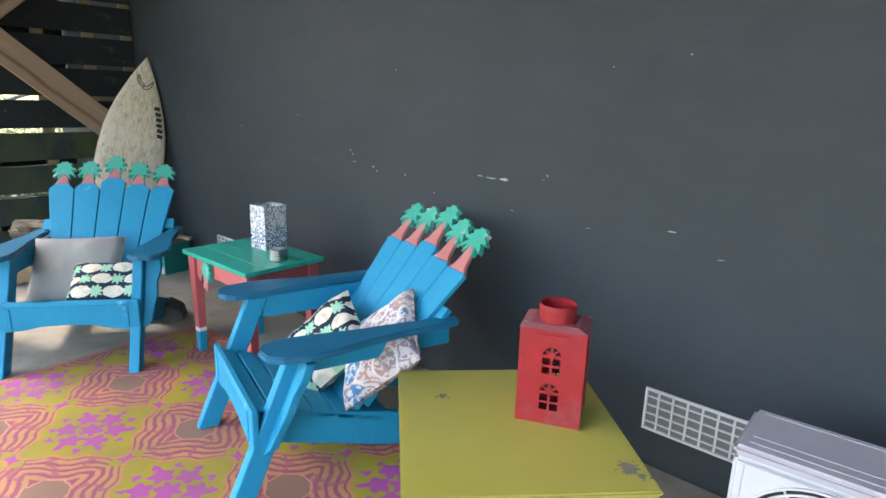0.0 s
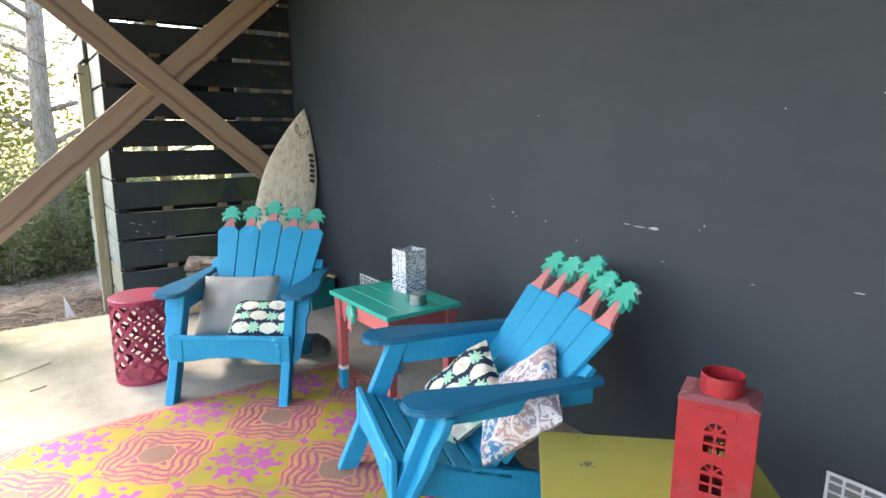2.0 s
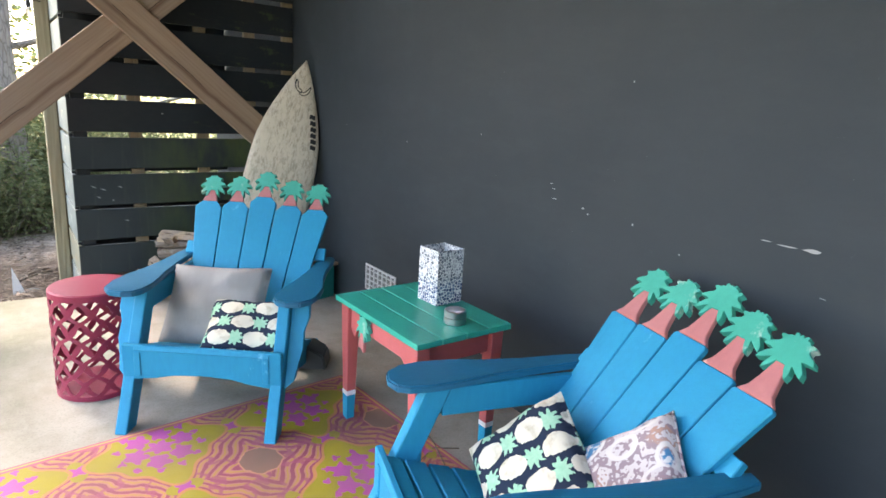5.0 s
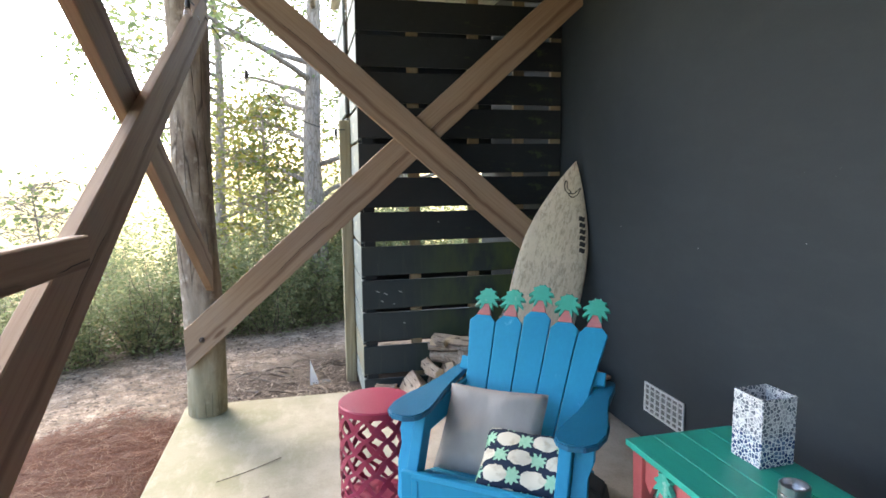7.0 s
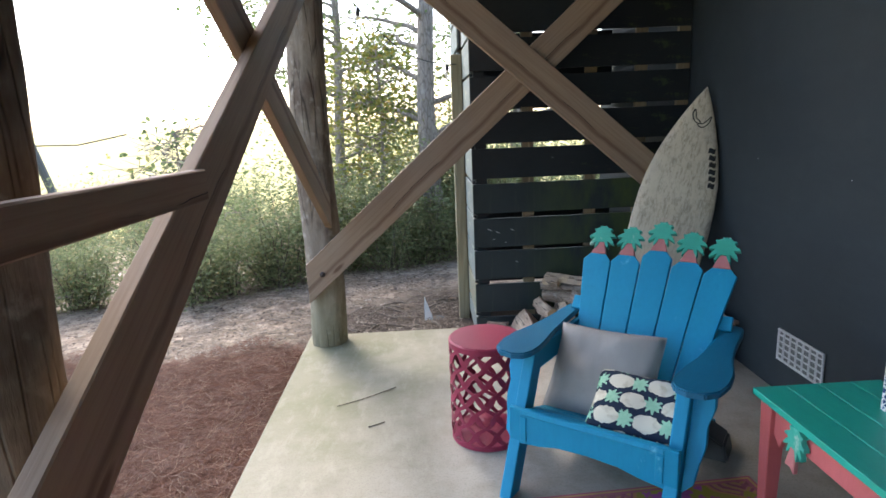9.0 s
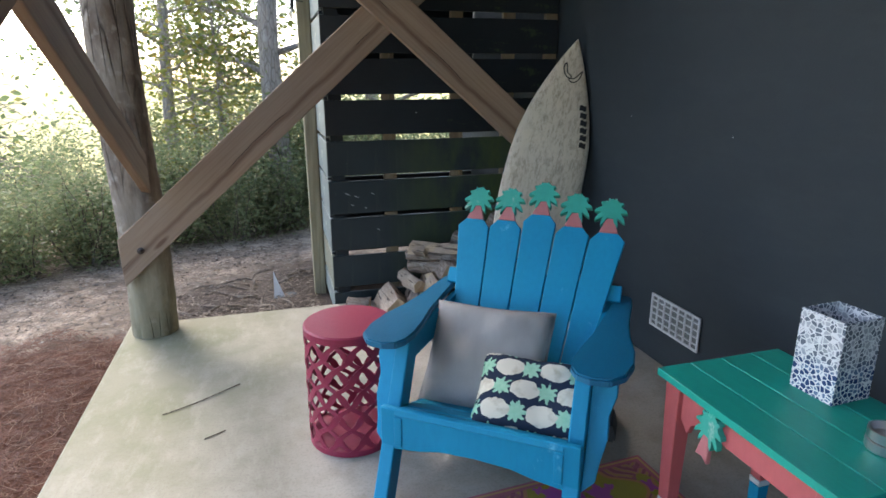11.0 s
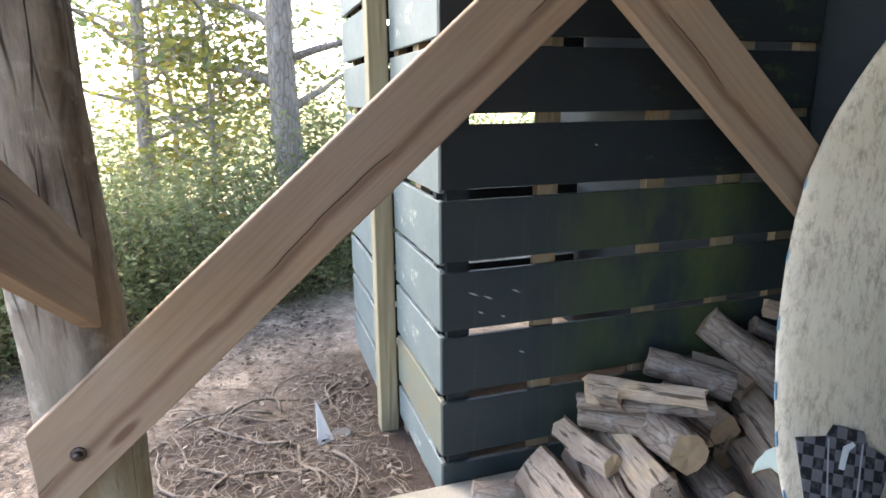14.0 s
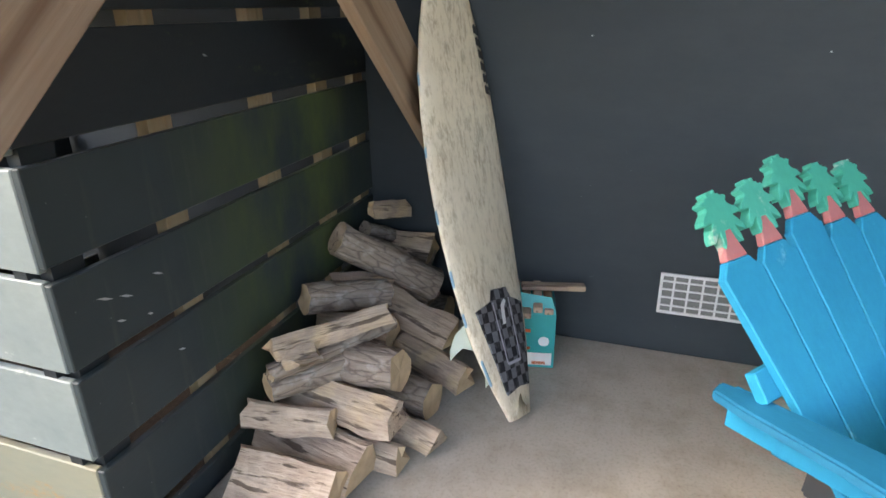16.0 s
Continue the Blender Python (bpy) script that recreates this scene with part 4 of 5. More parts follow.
cushion("cushion", 0.41, 0.32, 0.14, chair_pose_1 @ pose(0.145, 0.27, 0.400, -56, 0, 6) @ pose(0, 0, 0, 0, 3, 0), M_PINE, "navy cushion with cream pineapples and green leaves, on the seat")
cushion("cushion", 0.38, 0.38, 0.13, chair_pose_2 @ pose(-0.045, 0.48, 0.415, -42, 0, 14) @ pose(0, 0, 0, 0, -62, 0), M_PINE, "navy cushion with cream pineapples, standing on one corner")
cushion("cushion", 0.41, 0.41, 0.12, chair_pose_2 @ pose(0.205, 0.62, 0.470, -40, 0, -4) @ pose(0, 0, 0, 0, 30, 0), M_PATCH, "mauve and blue tile-patterned cushion standing on one corner")

# ---- painted side table and what stands on it ----
tab = thing("side_table", pose(-0.582, 3.135, 0, 0, 0, 0.6), "small table with teal plank top, coral legs and blue feet", "table")
w, d, zt = 0.240, 0.334, 0.613
for i in range(4):
    x0 = -w + i * 2 * w / 4
    part("top_plank", Shape().box(x0 + (0.0018 if i else 0), x0 + w / 2 - 0.0018, -d, d, zt - 0.024, zt), M_TEAL, tab, bevel=0.0015)
for sx in (-1, 1):
    for sy in (-1, 1):
        cx, cy = sx * (w - 0.05), sy * (d - 0.055)

        def leg_piece(z0, z1, s0, s1):
            vs = [(cx + a * s, cy + b * s, z) for z, s in ((z0, s0), (z1, s1)) for a, b in ((-1, -1), (1, -1), (1, 1), (-1, 1))]
            return Shape().add(vs, [(3, 2, 1, 0), (4, 5, 6, 7), (0, 1, 5, 4), (1, 2, 6, 5), (2, 3, 7, 6), (3, 0, 4, 7)])
        lg = part("leg", leg_piece(0.15, zt - 0.025, 0.023, 0.032), M_PINK, tab, bevel=0.003)
        part("white_band", leg_piece(0.128, 0.149, 0.0225, 0.0232), M_WHITEBAND, lg, "white painted band")
        part("blue_foot", leg_piece(0.0, 0.127, 0.020, 0.0226), M_BLUE, lg, "blue painted foot", bevel=0.002)
arch = [(-1, 0.0), (-1, -0.125), (-0.86, -0.165), (-0.80, -0.125), (-0.70, -0.105), (0.70, -0.105), (0.80, -0.125), (0.86, -0.165), (1, -0.125), (1, 0.0)]
for s in (-1, 1):
    Lx, Ly = w - 0.083, d - 0.088
    part("apron", Shape().prism([(Ly * u, zt - 0.026 + v * 0.9) for u, v in arch], -0.01, 0.01, pose(s * (w - 0.045), 0, 0, 0, 0, 90)), M_PINK, tab, bevel=0.002)
    part("apron", Shape().box(-Lx, Lx, s * (d - 0.055) - 0.01, s * (d - 0.055) + 0.01, zt - 0.125, zt - 0.026), M_PINK, tab, bevel=0.002)
on_apron = pose(-w + 0.022, 0.10, zt - 0.075, 0, 0, -90) @ pose(0, 0, 0, 0, 10, 0)
deco = part("palm_ornament", Shape().prism([(x * 0.66, z * 0.95) for x, z in palm_outline()], -0.010, 0.010, on_apron), M_PALM, tab, "carved green palm ornament", bevel=0.003)
part("palm_trunk", Shape().prism([(-0.013, -0.03), (0.013, -0.03), (0.028, -0.125), (0.004, -0.112), (-0.024, -0.12)], -0.009, 0.009, on_apron), M_TRUNK, deco, bevel=0.003)

mo = thing("mosaic_candle_holder", pose(-0.435, 3.195, 0.613, 0, 0, 3), "square glass candle holder covered in white and blue mosaic", "candle holder")
hx, hy, hh = 0.073, 0.070, 0.25
for a, b, c, e in ((-hx, hx, -hy, -hy + 0.006), (-hx, hx, hy - 0.006, hy), (-hx, -hx + 0.006, -hy + 0.006, hy - 0.006), (hx - 0.006, hx, -hy + 0.006, hy - 0.006)):
    part("side", Shape().box(a, b, c, e, 0.0, hh), M_MOSAIC, mo, bevel=0.0015)
part("base", Shape().box(-hx + 0.0065, hx - 0.0065, -hy + 0.0065, hy - 0.0065, 0.0, 0.008), M_MOSAIC, mo)

ash = thing("ashtray", pose(-0.549, 2.925, 0.613), "round brushed steel ashtray in two stacked rings", "ashtray")
part("lower_ring", Shape().revolve([(0.044, 0.0), (0.047, 0.004), (0.047, 0.026), (0.044, 0.029), (0.040, 0.029), (0.040, 0.006)], 32), M_STEEL, ash, smooth=False)
part("upper_ring", Shape().revolve([(0.043, 0.030), (0.046, 0.033), (0.046, 0.056), (0.043, 0.058), (0.039, 0.058), (0.038, 0.036)], 32), M_STEEL, ash)

# ---- crimson lattice stool ----
stool = thing("garden_stool", pose(-1.712, 4.325, 0), "crimson metal drum stool with pierced lattice sides, beside the blue chair", "stool")
SR, SH = 0.185, 0.535
part("top", Shape().revolve([(SR - 0.01, SH - 0.035), (SR + 0.001, SH - 0.034), (SR + 0.001, SH - 0.006), (SR - 0.006, SH)], 48), M_STOOL, stool, smooth=False)
part("base_ring", Shape().revolve([(SR - 0.006, 0.0), (SR, 0.002), (SR, 0.026), (SR - 0.006, 0.028)], 48), M_STOOL, stool)
lat = Shape()
NH = 11
for hand in (-1, 1):
    for i in range(NH):
        vs, fs = [], []
        steps = 30
        for j in range(steps + 1):
            f = j / steps
            z = 0.025 + f * (SH - 0.06)
            wig = 0.05 * math.sin(f * 2 * math.pi * 5.0)
            ang = 2 * math.pi * i / NH + hand * (f * 2.6 + wig)
            ww = 0.070 + 0.025 * abs(math.cos(f * math.pi * 10.0))
            for da, r in ((-ww, SR - 0.004), (ww, SR - 0.004), (ww, SR), (-ww, SR)):
                r += 0.0015 * (hand > 0)
                vs.append((r * math.cos(ang + da), r * math.sin(ang + da), z))
        for j in range(steps):
            for q in range(4):
                fs.append((4 * j + q, 4 * j + (q + 1) % 4, 4 * j + 4 + (q + 1) % 4, 4 * j + 4 + q))
        lat.add(vs, fs)
part("lattice", lat, M_STOOL, stool)

# ---- yellow low table, red lantern, heat pump ----
TABLE_TOP = 0.46
yt = thing("low_table", pose(-0.803, 1.199, 0, 0, 0, 47), "square low table with chipped yellow enamel top", "table")
part("tabletop", Shape().box(-0.384, 0.384, -0.358, 0.358, TABLE_TOP - 0.018, TABLE_TOP), M_YELLOW, yt, bevel=0.006, seg=2)
part("under_top", Shape().box(-0.376, 0.376, -0.350, 0.350, TABLE_TOP - 0.038, TABLE_TOP - 0.019), M_YELLOW, yt, bevel=0.003)
for sx in (-1, 1):
    for sy in (-1, 1):
        part("leg", Shape().box(sx * 0.345 - 0.02, sx * 0.345 + 0.02, sy * 0.318 - 0.02, sy * 0.318 + 0.02, 0, TABLE_TOP - 0.039), M_YELLOW, yt, bevel=0.003)

lan = thing("tin_lantern", pose(-0.655, 1.132, TABLE_TOP, 0, 0, -66), "red tin house lantern with pierced arched windows on yellow table", "lantern")
LW, LH, LD = 0.105, 0.325, 0.085


def window_holes(cx, cz):
    """The openings of one arched window: four panes and four fan lights."""
    out = []
    for i in (-1, 1):
        for j in (0, 1):
            x = cx + i * 0.0165
            z = cz - 0.032 + j * 0.031
            out.append([(x - 0.013, z - 0.012), (x + 0.013, z - 0.012), (x + 0.013, z + 0.012), (x - 0.013, z + 0.012)])
    for q in range(4):
        a0, a1 = math.pi * (q + 0.1) / 4, math.pi * (q + 0.9) / 4
        z = cz + 0.019
        out.append([(cx + 0.010 * math.cos((a0 + a1) / 2), z + 0.010 * math.sin((a0 + a1) / 2)), (cx + 0.031 * math.cos(a0), z + 0.031 * math.sin(a0)), (cx + 0.031 * math.cos(a1), z + 0.031 * math.sin(a1))])
    return out


def pierced(width, height, holes, m, name):
    """A sheet in x and z with real holes, filled between its loops."""
    bm = bmesh.new()
    es = []
    for loop in [[(-width, 0), (width, 0), (width, height), (-width, height)]] + holes:
        vs = [bm.verts.new((x, 0, z)) for x, z in loop]
        es += [bm.edges.new((vs[i], vs[(i + 1) % len(vs)])) for i in range(len(vs))]
    bmesh.ops.triangle_fill(bm, use_beauty=True, use_dissolve=False, edges=es)
    ret = bmesh.ops.extrude_face_region(bm, geom=bm.faces[:])
    for v in ret["geom"]:
        if isinstance(v, bmesh.types.BMVert):
            v.co.y += 0.003
    bmesh.ops.transform(bm, matrix=m, verts=bm.verts)
    bmesh.ops.recalc_face_normals(bm, faces=bm.faces)
    me = bpy.data.meshes.new(name)
    bm.to_mesh(me)
    bm.free()
    return me


front_holes = window_holes(0, 0.095) + window_holes(0, 0.22)
part("front_panel", pierced(LW, LH, front_holes, pose(0, -LD, 0), "front_panel"), M_RED, lan)
part("back_panel", pierced(LW, LH, front_holes, pose(0, LD - 0.003, 0), "back_panel"), M_RED, lan)
for s in (-1, 1):
    part("side_panel", pierced(LD - 0.004, LH, window_holes(0, 0.095) + window_holes(0, 0.22), pose(s * (LW - (0.0 if s < 0 else 0.003)), 0, 0, 0, 0, 90) @ pose(0, 0, 0) if s > 0 else pose(-LW + 0.003, 0, 0, 0, 0, 90), "side_panel"), M_RED, lan)
part("floor_panel", Shape().box(-LW + 0.004, LW - 0.004, -LD + 0.004, LD - 0.004, 0.0, 0.003), M_RED, lan)
roof = Shape()
vs = [(-LW - 0.006, -LD - 0.006, LH), (LW + 0.006, -LD - 0.006, LH), (LW + 0.006, LD + 0.006, LH), (-LW - 0.006, LD + 0.006, LH), (-0.075, -0.065, LH + 0.012), (0.075, -0.065, LH + 0.012), (0.075, 0.065, LH + 0.012), (-0.075, 0.065, LH + 0.012)]
roof.add(vs, [(3, 2, 1, 0), (4, 5, 6, 7), (0, 1, 5, 4), (1, 2, 6, 5), (2, 3, 7, 6), (3, 0, 4, 7)])
part("roof", roof, M_REDDUST, lan, "dusty red sloping roof", bevel=0.003)
chim = Shape().revolve([(0.060, LH + 0.010), (0.060, LH + 0.066), (0.056, LH + 0.066), (0.056, LH + 0.014)], 36)
part("chimney", chim, M_RED, lan)
part("name_plate", Shape().box(-0.05, 0.05, -LD - 0.004, -LD - 0.001, LH - 0.034, LH - 0.014), M_RED, lan, bevel=0.001)

ac = thing("heat_pump", pose(-0.475, 0.17, 0.03, 0, 0, -87), "white outdoor heat pump with grey ribbed lid and fan grille", "heat pump")
AW, AD, AH = 0.40, 0.135, 0.55
part("casing", Shape().box(-AW, AW, -AD + 0.004, AD, 0, AH - 0.035), M_ACWHITE, ac, bevel=0.012, seg=3)
lid = part("lid", Shape().box(-AW - 0.004, AW + 0.004, -AD - 0.002, AD + 0.004, AH - 0.034, AH), M_ACGREY, ac, "grey sheet lid", bevel=0.012, seg=3)
for y in (-0.095, -0.055, 0.105):
    part("rib", Shape().box(-AW + 0.03, AW - 0.03, y - 0.003, y + 0.003, AH, AH + 0.003), M_ACGREY, lid, bevel=0.0012)
part("front_frame", Shape().box(-AW + 0.03, 0.22, -AD - 0.004, -AD + 0.003, 0.03, AH - 0.042), M_ACWHITE, ac, bevel=0.02, seg=3)
# flat black disc that paints the fan hollow's shade on the closed front
part("fan_shade_disc", Shape().revolve([(0.0005, 0.002), (0.205, 0.002), (0.205, 0)], 48, pose(-0.165, -AD - 0.0045, 0.30, 90, 0, 0)), M_BLACK, ac)
for i in range(11):
    r = 0.03 + i * 0.0173
    ring = [(-0.165 + r * math.cos(2 * math.pi * j / 40), -AD - 0.010, 0.30 + r * math.sin(2 * math.pi * j / 40)) for j in range(41)]
    part("grille_ring", Shape().tube(ring, 0.0042, 5), M_ACWHITE, ac)
for i in range(12):
    a = math.pi * i / 6
    part("grille_spoke", Shape().tube([(-0.165 + q * math.cos(a), -AD - 0.011, 0.30 + q * math.sin(a)) for q in (0.03, 0.206)], 0.0035, 5), M_ACWHITE, ac)
for x in (-0.3, 0.3):
    part("foot", Shape().box(x - 0.03, x + 0.03, -AD - 0.01, AD + 0.01, -0.03, -0.0005), M_ACGREY, ac, bevel=0.003)

# ---- rug ----
rug = thing("outdoor_rug", pose(0.315, -0.005, 0, 0, 0, 4), "woven outdoor rug, magenta flowers on lime with rose scrolls", "rug")
part("mat", Shape().box(-2.62, -0.65, 0.80, 3.885, 0.0005, 0.006), M_RUG, rug, bevel=0.001)

# ---- surfboard leaning on the wall ----
a_dir, w_dir = Vector((0.3272, 0.2584, 0.909)), Vector((0.922, -0.290, -0.2494)).normalized()
n_dir = w_dir.cross(a_dir) * -1
sm = Matrix((w_dir, n_dir, a_dir)).transposed().to_4x4()
sm.translation = (-0.673, 5.085, 0.024)
surf = thing("surfboard", sm, "off-white waxed surfboard with checked tail pad, leaning on the slate wall", "surfboard")
SL = 1.885
half = [(0.0, 0.076), (0.06, 0.102), (0.14, 0.136), (0.23, 0.170), (0.32, 0.196), (0.45, 0.220), (0.6, 0.239), (0.75, 0.251), (0.9, 0.256), (1.08, 0.252), (1.25, 0.236), (1.38, 0.209), (1.5, 0.173), (1.6, 0.136), (1.7, 0.096), (1.8, 0.050), (1.86, 0.018), (SL, 0.004)]


def half_width(z):
    for (a, p), (b, q) in zip(half, half[1:]):
        if a <= z <= b:
            f = (z - a) / (b - a)
            return p + (q - p) * f
    return half[-1][1]


def rocker(z):
    return 0.0615 * 4 * (z / SL) * (1 - z / SL)


sb = Shape()
zs = [0.0, 0.03, 0.06, 0.09, 0.12, 0.18, 0.25, 0.32, 0.42, 0.52, 0.65, 0.8, 0.95, 1.1, 1.25, 1.4, 1.5, 1.6, 1.7, 1.77, 1.82, 1.855, SL]
NS = 20
vs, fs = [], []
for z in zs:
    hw = half_width(z)
    th = 0.030 * min(1, 0.25 + 1.1 * hw / 0.25)
    for j in range(NS):
        q = 2 * math.pi * j / NS
        cxx, s = math.cos(q), math.sin(q)
        notch = 0.085 * max(0, 1 - abs(cxx) * 2.2) if z == 0.0 else (0.03 * max(0, 1 - abs(cxx) * 2.2) if z == 0.03 else 0)
        vs.append((hw * math.copysign(abs(cxx) ** 0.75, cxx), rocker(z) + th * s * abs(s) ** 0.1, z + notch))
for i in range(len(zs) - 1):
    fs += [(i * NS + j, i * NS + (j + 1) % NS, (i + 1) * NS + (j + 1) % NS, (i + 1) * NS + j) for j in range(NS)]
fs += [tuple(range(NS)), tuple((len(zs) - 1) * NS + j for j in range(NS))]
part("deck", sb.add(vs, fs), M_SURF, surf, smooth=True)


def deck_sheet(name, poly, material, parent, lift=0.003, label="", thick=0.004):
    """A thin sheet that follows the deck's crown."""
    bm = bmesh.new()
    f = bm.faces.new([bm.verts.new((x, 0, z)) for x, z in poly])
    bmesh.ops.triangulate(bm, faces=[f])
    bmesh.ops.subdivide_edges(bm, edges=bm.edges[:], cuts=3, use_grid_fill=True)
    for v in bm.verts:
        x, z = v.co.x, v.co.z
        hw = half_width(z)
        th = 0.030 * min(1, 0.25 + 1.1 * hw / 0.25)
        cc = min(0.999, abs(x) / hw) ** (1 / 0.75)
        ss = math.sqrt(max(0, 1 - cc * cc))
        v.co.y = rocker(z) - th * ss ** 1.1 - lift
    r = bmesh.ops.extrude_face_region(bm, geom=bm.faces[:])
    for g in r["geom"]:
        if isinstance(g, bmesh.types.BMVert):
            g.co.y -= thick
    bmesh.ops.recalc_face_normals(bm, faces=bm.faces)
    me = bpy.data.meshes.new(name)
    bm.to_mesh(me)
    bm.free()
    return part(name, me, material, parent, label)


pad = deck_sheet("tail_pad", [(-0.078, 0.095), (-0.010, 0.108), (0.015, 0.108), (0.085, 0.098), (0.165, 0.40), (0.075, 0.430), (0.055, 0.470), (-0.045, 0.470), (-0.065, 0.430), (-0.160, 0.405)], M_PAD, surf, 0.001, "black and grey checked foam pad", 0.006)
for poly in ([(-0.048, 0.20), (-0.043, 0.20), (-0.058, 0.425), (-0.063, 0.425)], [(0.045, 0.20), (0.05, 0.20), (0.058, 0.43), (0.052, 0.43)], [(-0.043, 0.195), (0.045, 0.195), (0.045, 0.205), (-0.043, 0.205)]):
    deck_sheet("pad_strip", poly, M_ACGREY, pad, 0.0078, "", 0.001)
for poly in ([(-0.02, 0.34), (0.0, 0.34), (0.01, 0.40), (0.03, 0.42), (0.02, 0.43), (-0.01, 0.41)],):
    deck_sheet("pad_mark", poly, M_PRINT, pad, 0.0078, "", 0.001)
# maker's mark: plain strokes near the nose, and a column of bars
Z0 = 1.225
for i in range(6):
    z = Z0 + 0.0455 * i
    x = half_width(z) - 0.052
    deck_sheet("mark_bar", [(x - 0.022, z), (x - 0.006, z + 0.004), (x + 0.010, z), (x + 0.022, z + 0.006), (x + 0.020, z + 0.038), (x + 0.002, z + 0.033), (x - 0.010, z + 0.039), (x - 0.024, z + 0.031)], M_INK, surf, 0.0028, "", 0.0008)
horn_a = [(-0.048, 0.058), (-0.058, 0.030), (-0.050, 0.000), (-0.028, -0.028), (0.002, -0.034), (-0.006, -0.014), (-0.026, -0.004), (-0.036, 0.022)]
horn_b = [(0.062, 0.030), (0.060, 0.000), (0.046, -0.034), (0.018, -0.056), (-0.010, -0.046), (-0.004, -0.032), (0.018, -0.030), (0.036, -0.012)]
for horn in (horn_a, horn_b):
    loop = []
    for i in range(8):
        p0, p1, p2, p3 = (Vector(horn[(i + q) % 8]) for q in (-1, 0, 1, 2))
        for f in (0.0, 0.33, 0.66):
            loop.append(0.5 * (2 * p1 + (p2 - p0) * f + (2 * p0 - 5 * p1 + 4 * p2 - p3) * f * f + (3 * p1 - p0 - 3 * p2 + p3) * f ** 3))
    for j in range(0, 24, 4):
        run = [loop[(j + q) % 24] for q in range(5)]
        sides = [[], []]
        for q, p in enumerate(run):
            d2 = (loop[(j + q + 1) % 24] - loop[(j + q - 1) % 24]).normalized() * 0.0035
            sides[0].append((p.x - d2.y + 0.012, 1.665 + p.y + d2.x))
            sides[1].append((p.x + d2.y + 0.012, 1.665 + p.y - d2.x))
        deck_sheet("mark_stroke", sides[0] + sides[1][::-1], M_INK, surf, 0.0028, "", 0.0008)
for z, L2 in ((0.14, 0.10), (0.36, 0.05), (0.50, 0.06), (0.72, 0.05), (0.95, 0.04), (1.2, 0.05)):
    hw = half_width(z)
    part("rail_mark", Shape().prism([(-hw - 0.0006, z), (-hw + 0.003, z + 0.01), (-half_width(z + L2) + 0.002, z + L2), (-half_width(z + L2) - 0.0006, z + L2 - 0.01)], rocker(z) - 0.006, rocker(z) + 0.002), M_BLUEMARK, surf)
fin_poly = [(0.0, 0.0), (0.0, 0.11), (-0.035, 0.105), (-0.075, 0.075), (-0.105, 0.025), (-0.112, -0.02), (-0.085, 0.0), (-0.05, 0.02)]
for x, z, tl in ((-0.150, 0.27, 49), (0.12, 0.27, -20), (0.0, 0.12, 0)):
    fm = pose(x, rocker(z) + 0.022, z, 0, 0, 90 + 180 + tl)
    part("fin", Shape().prism([(0.82 * a, 0.9 * b) for a, b in fin_poly], -0.004, 0.004, fm), M_FIN, surf, "pale curved fin", bevel=0.002)

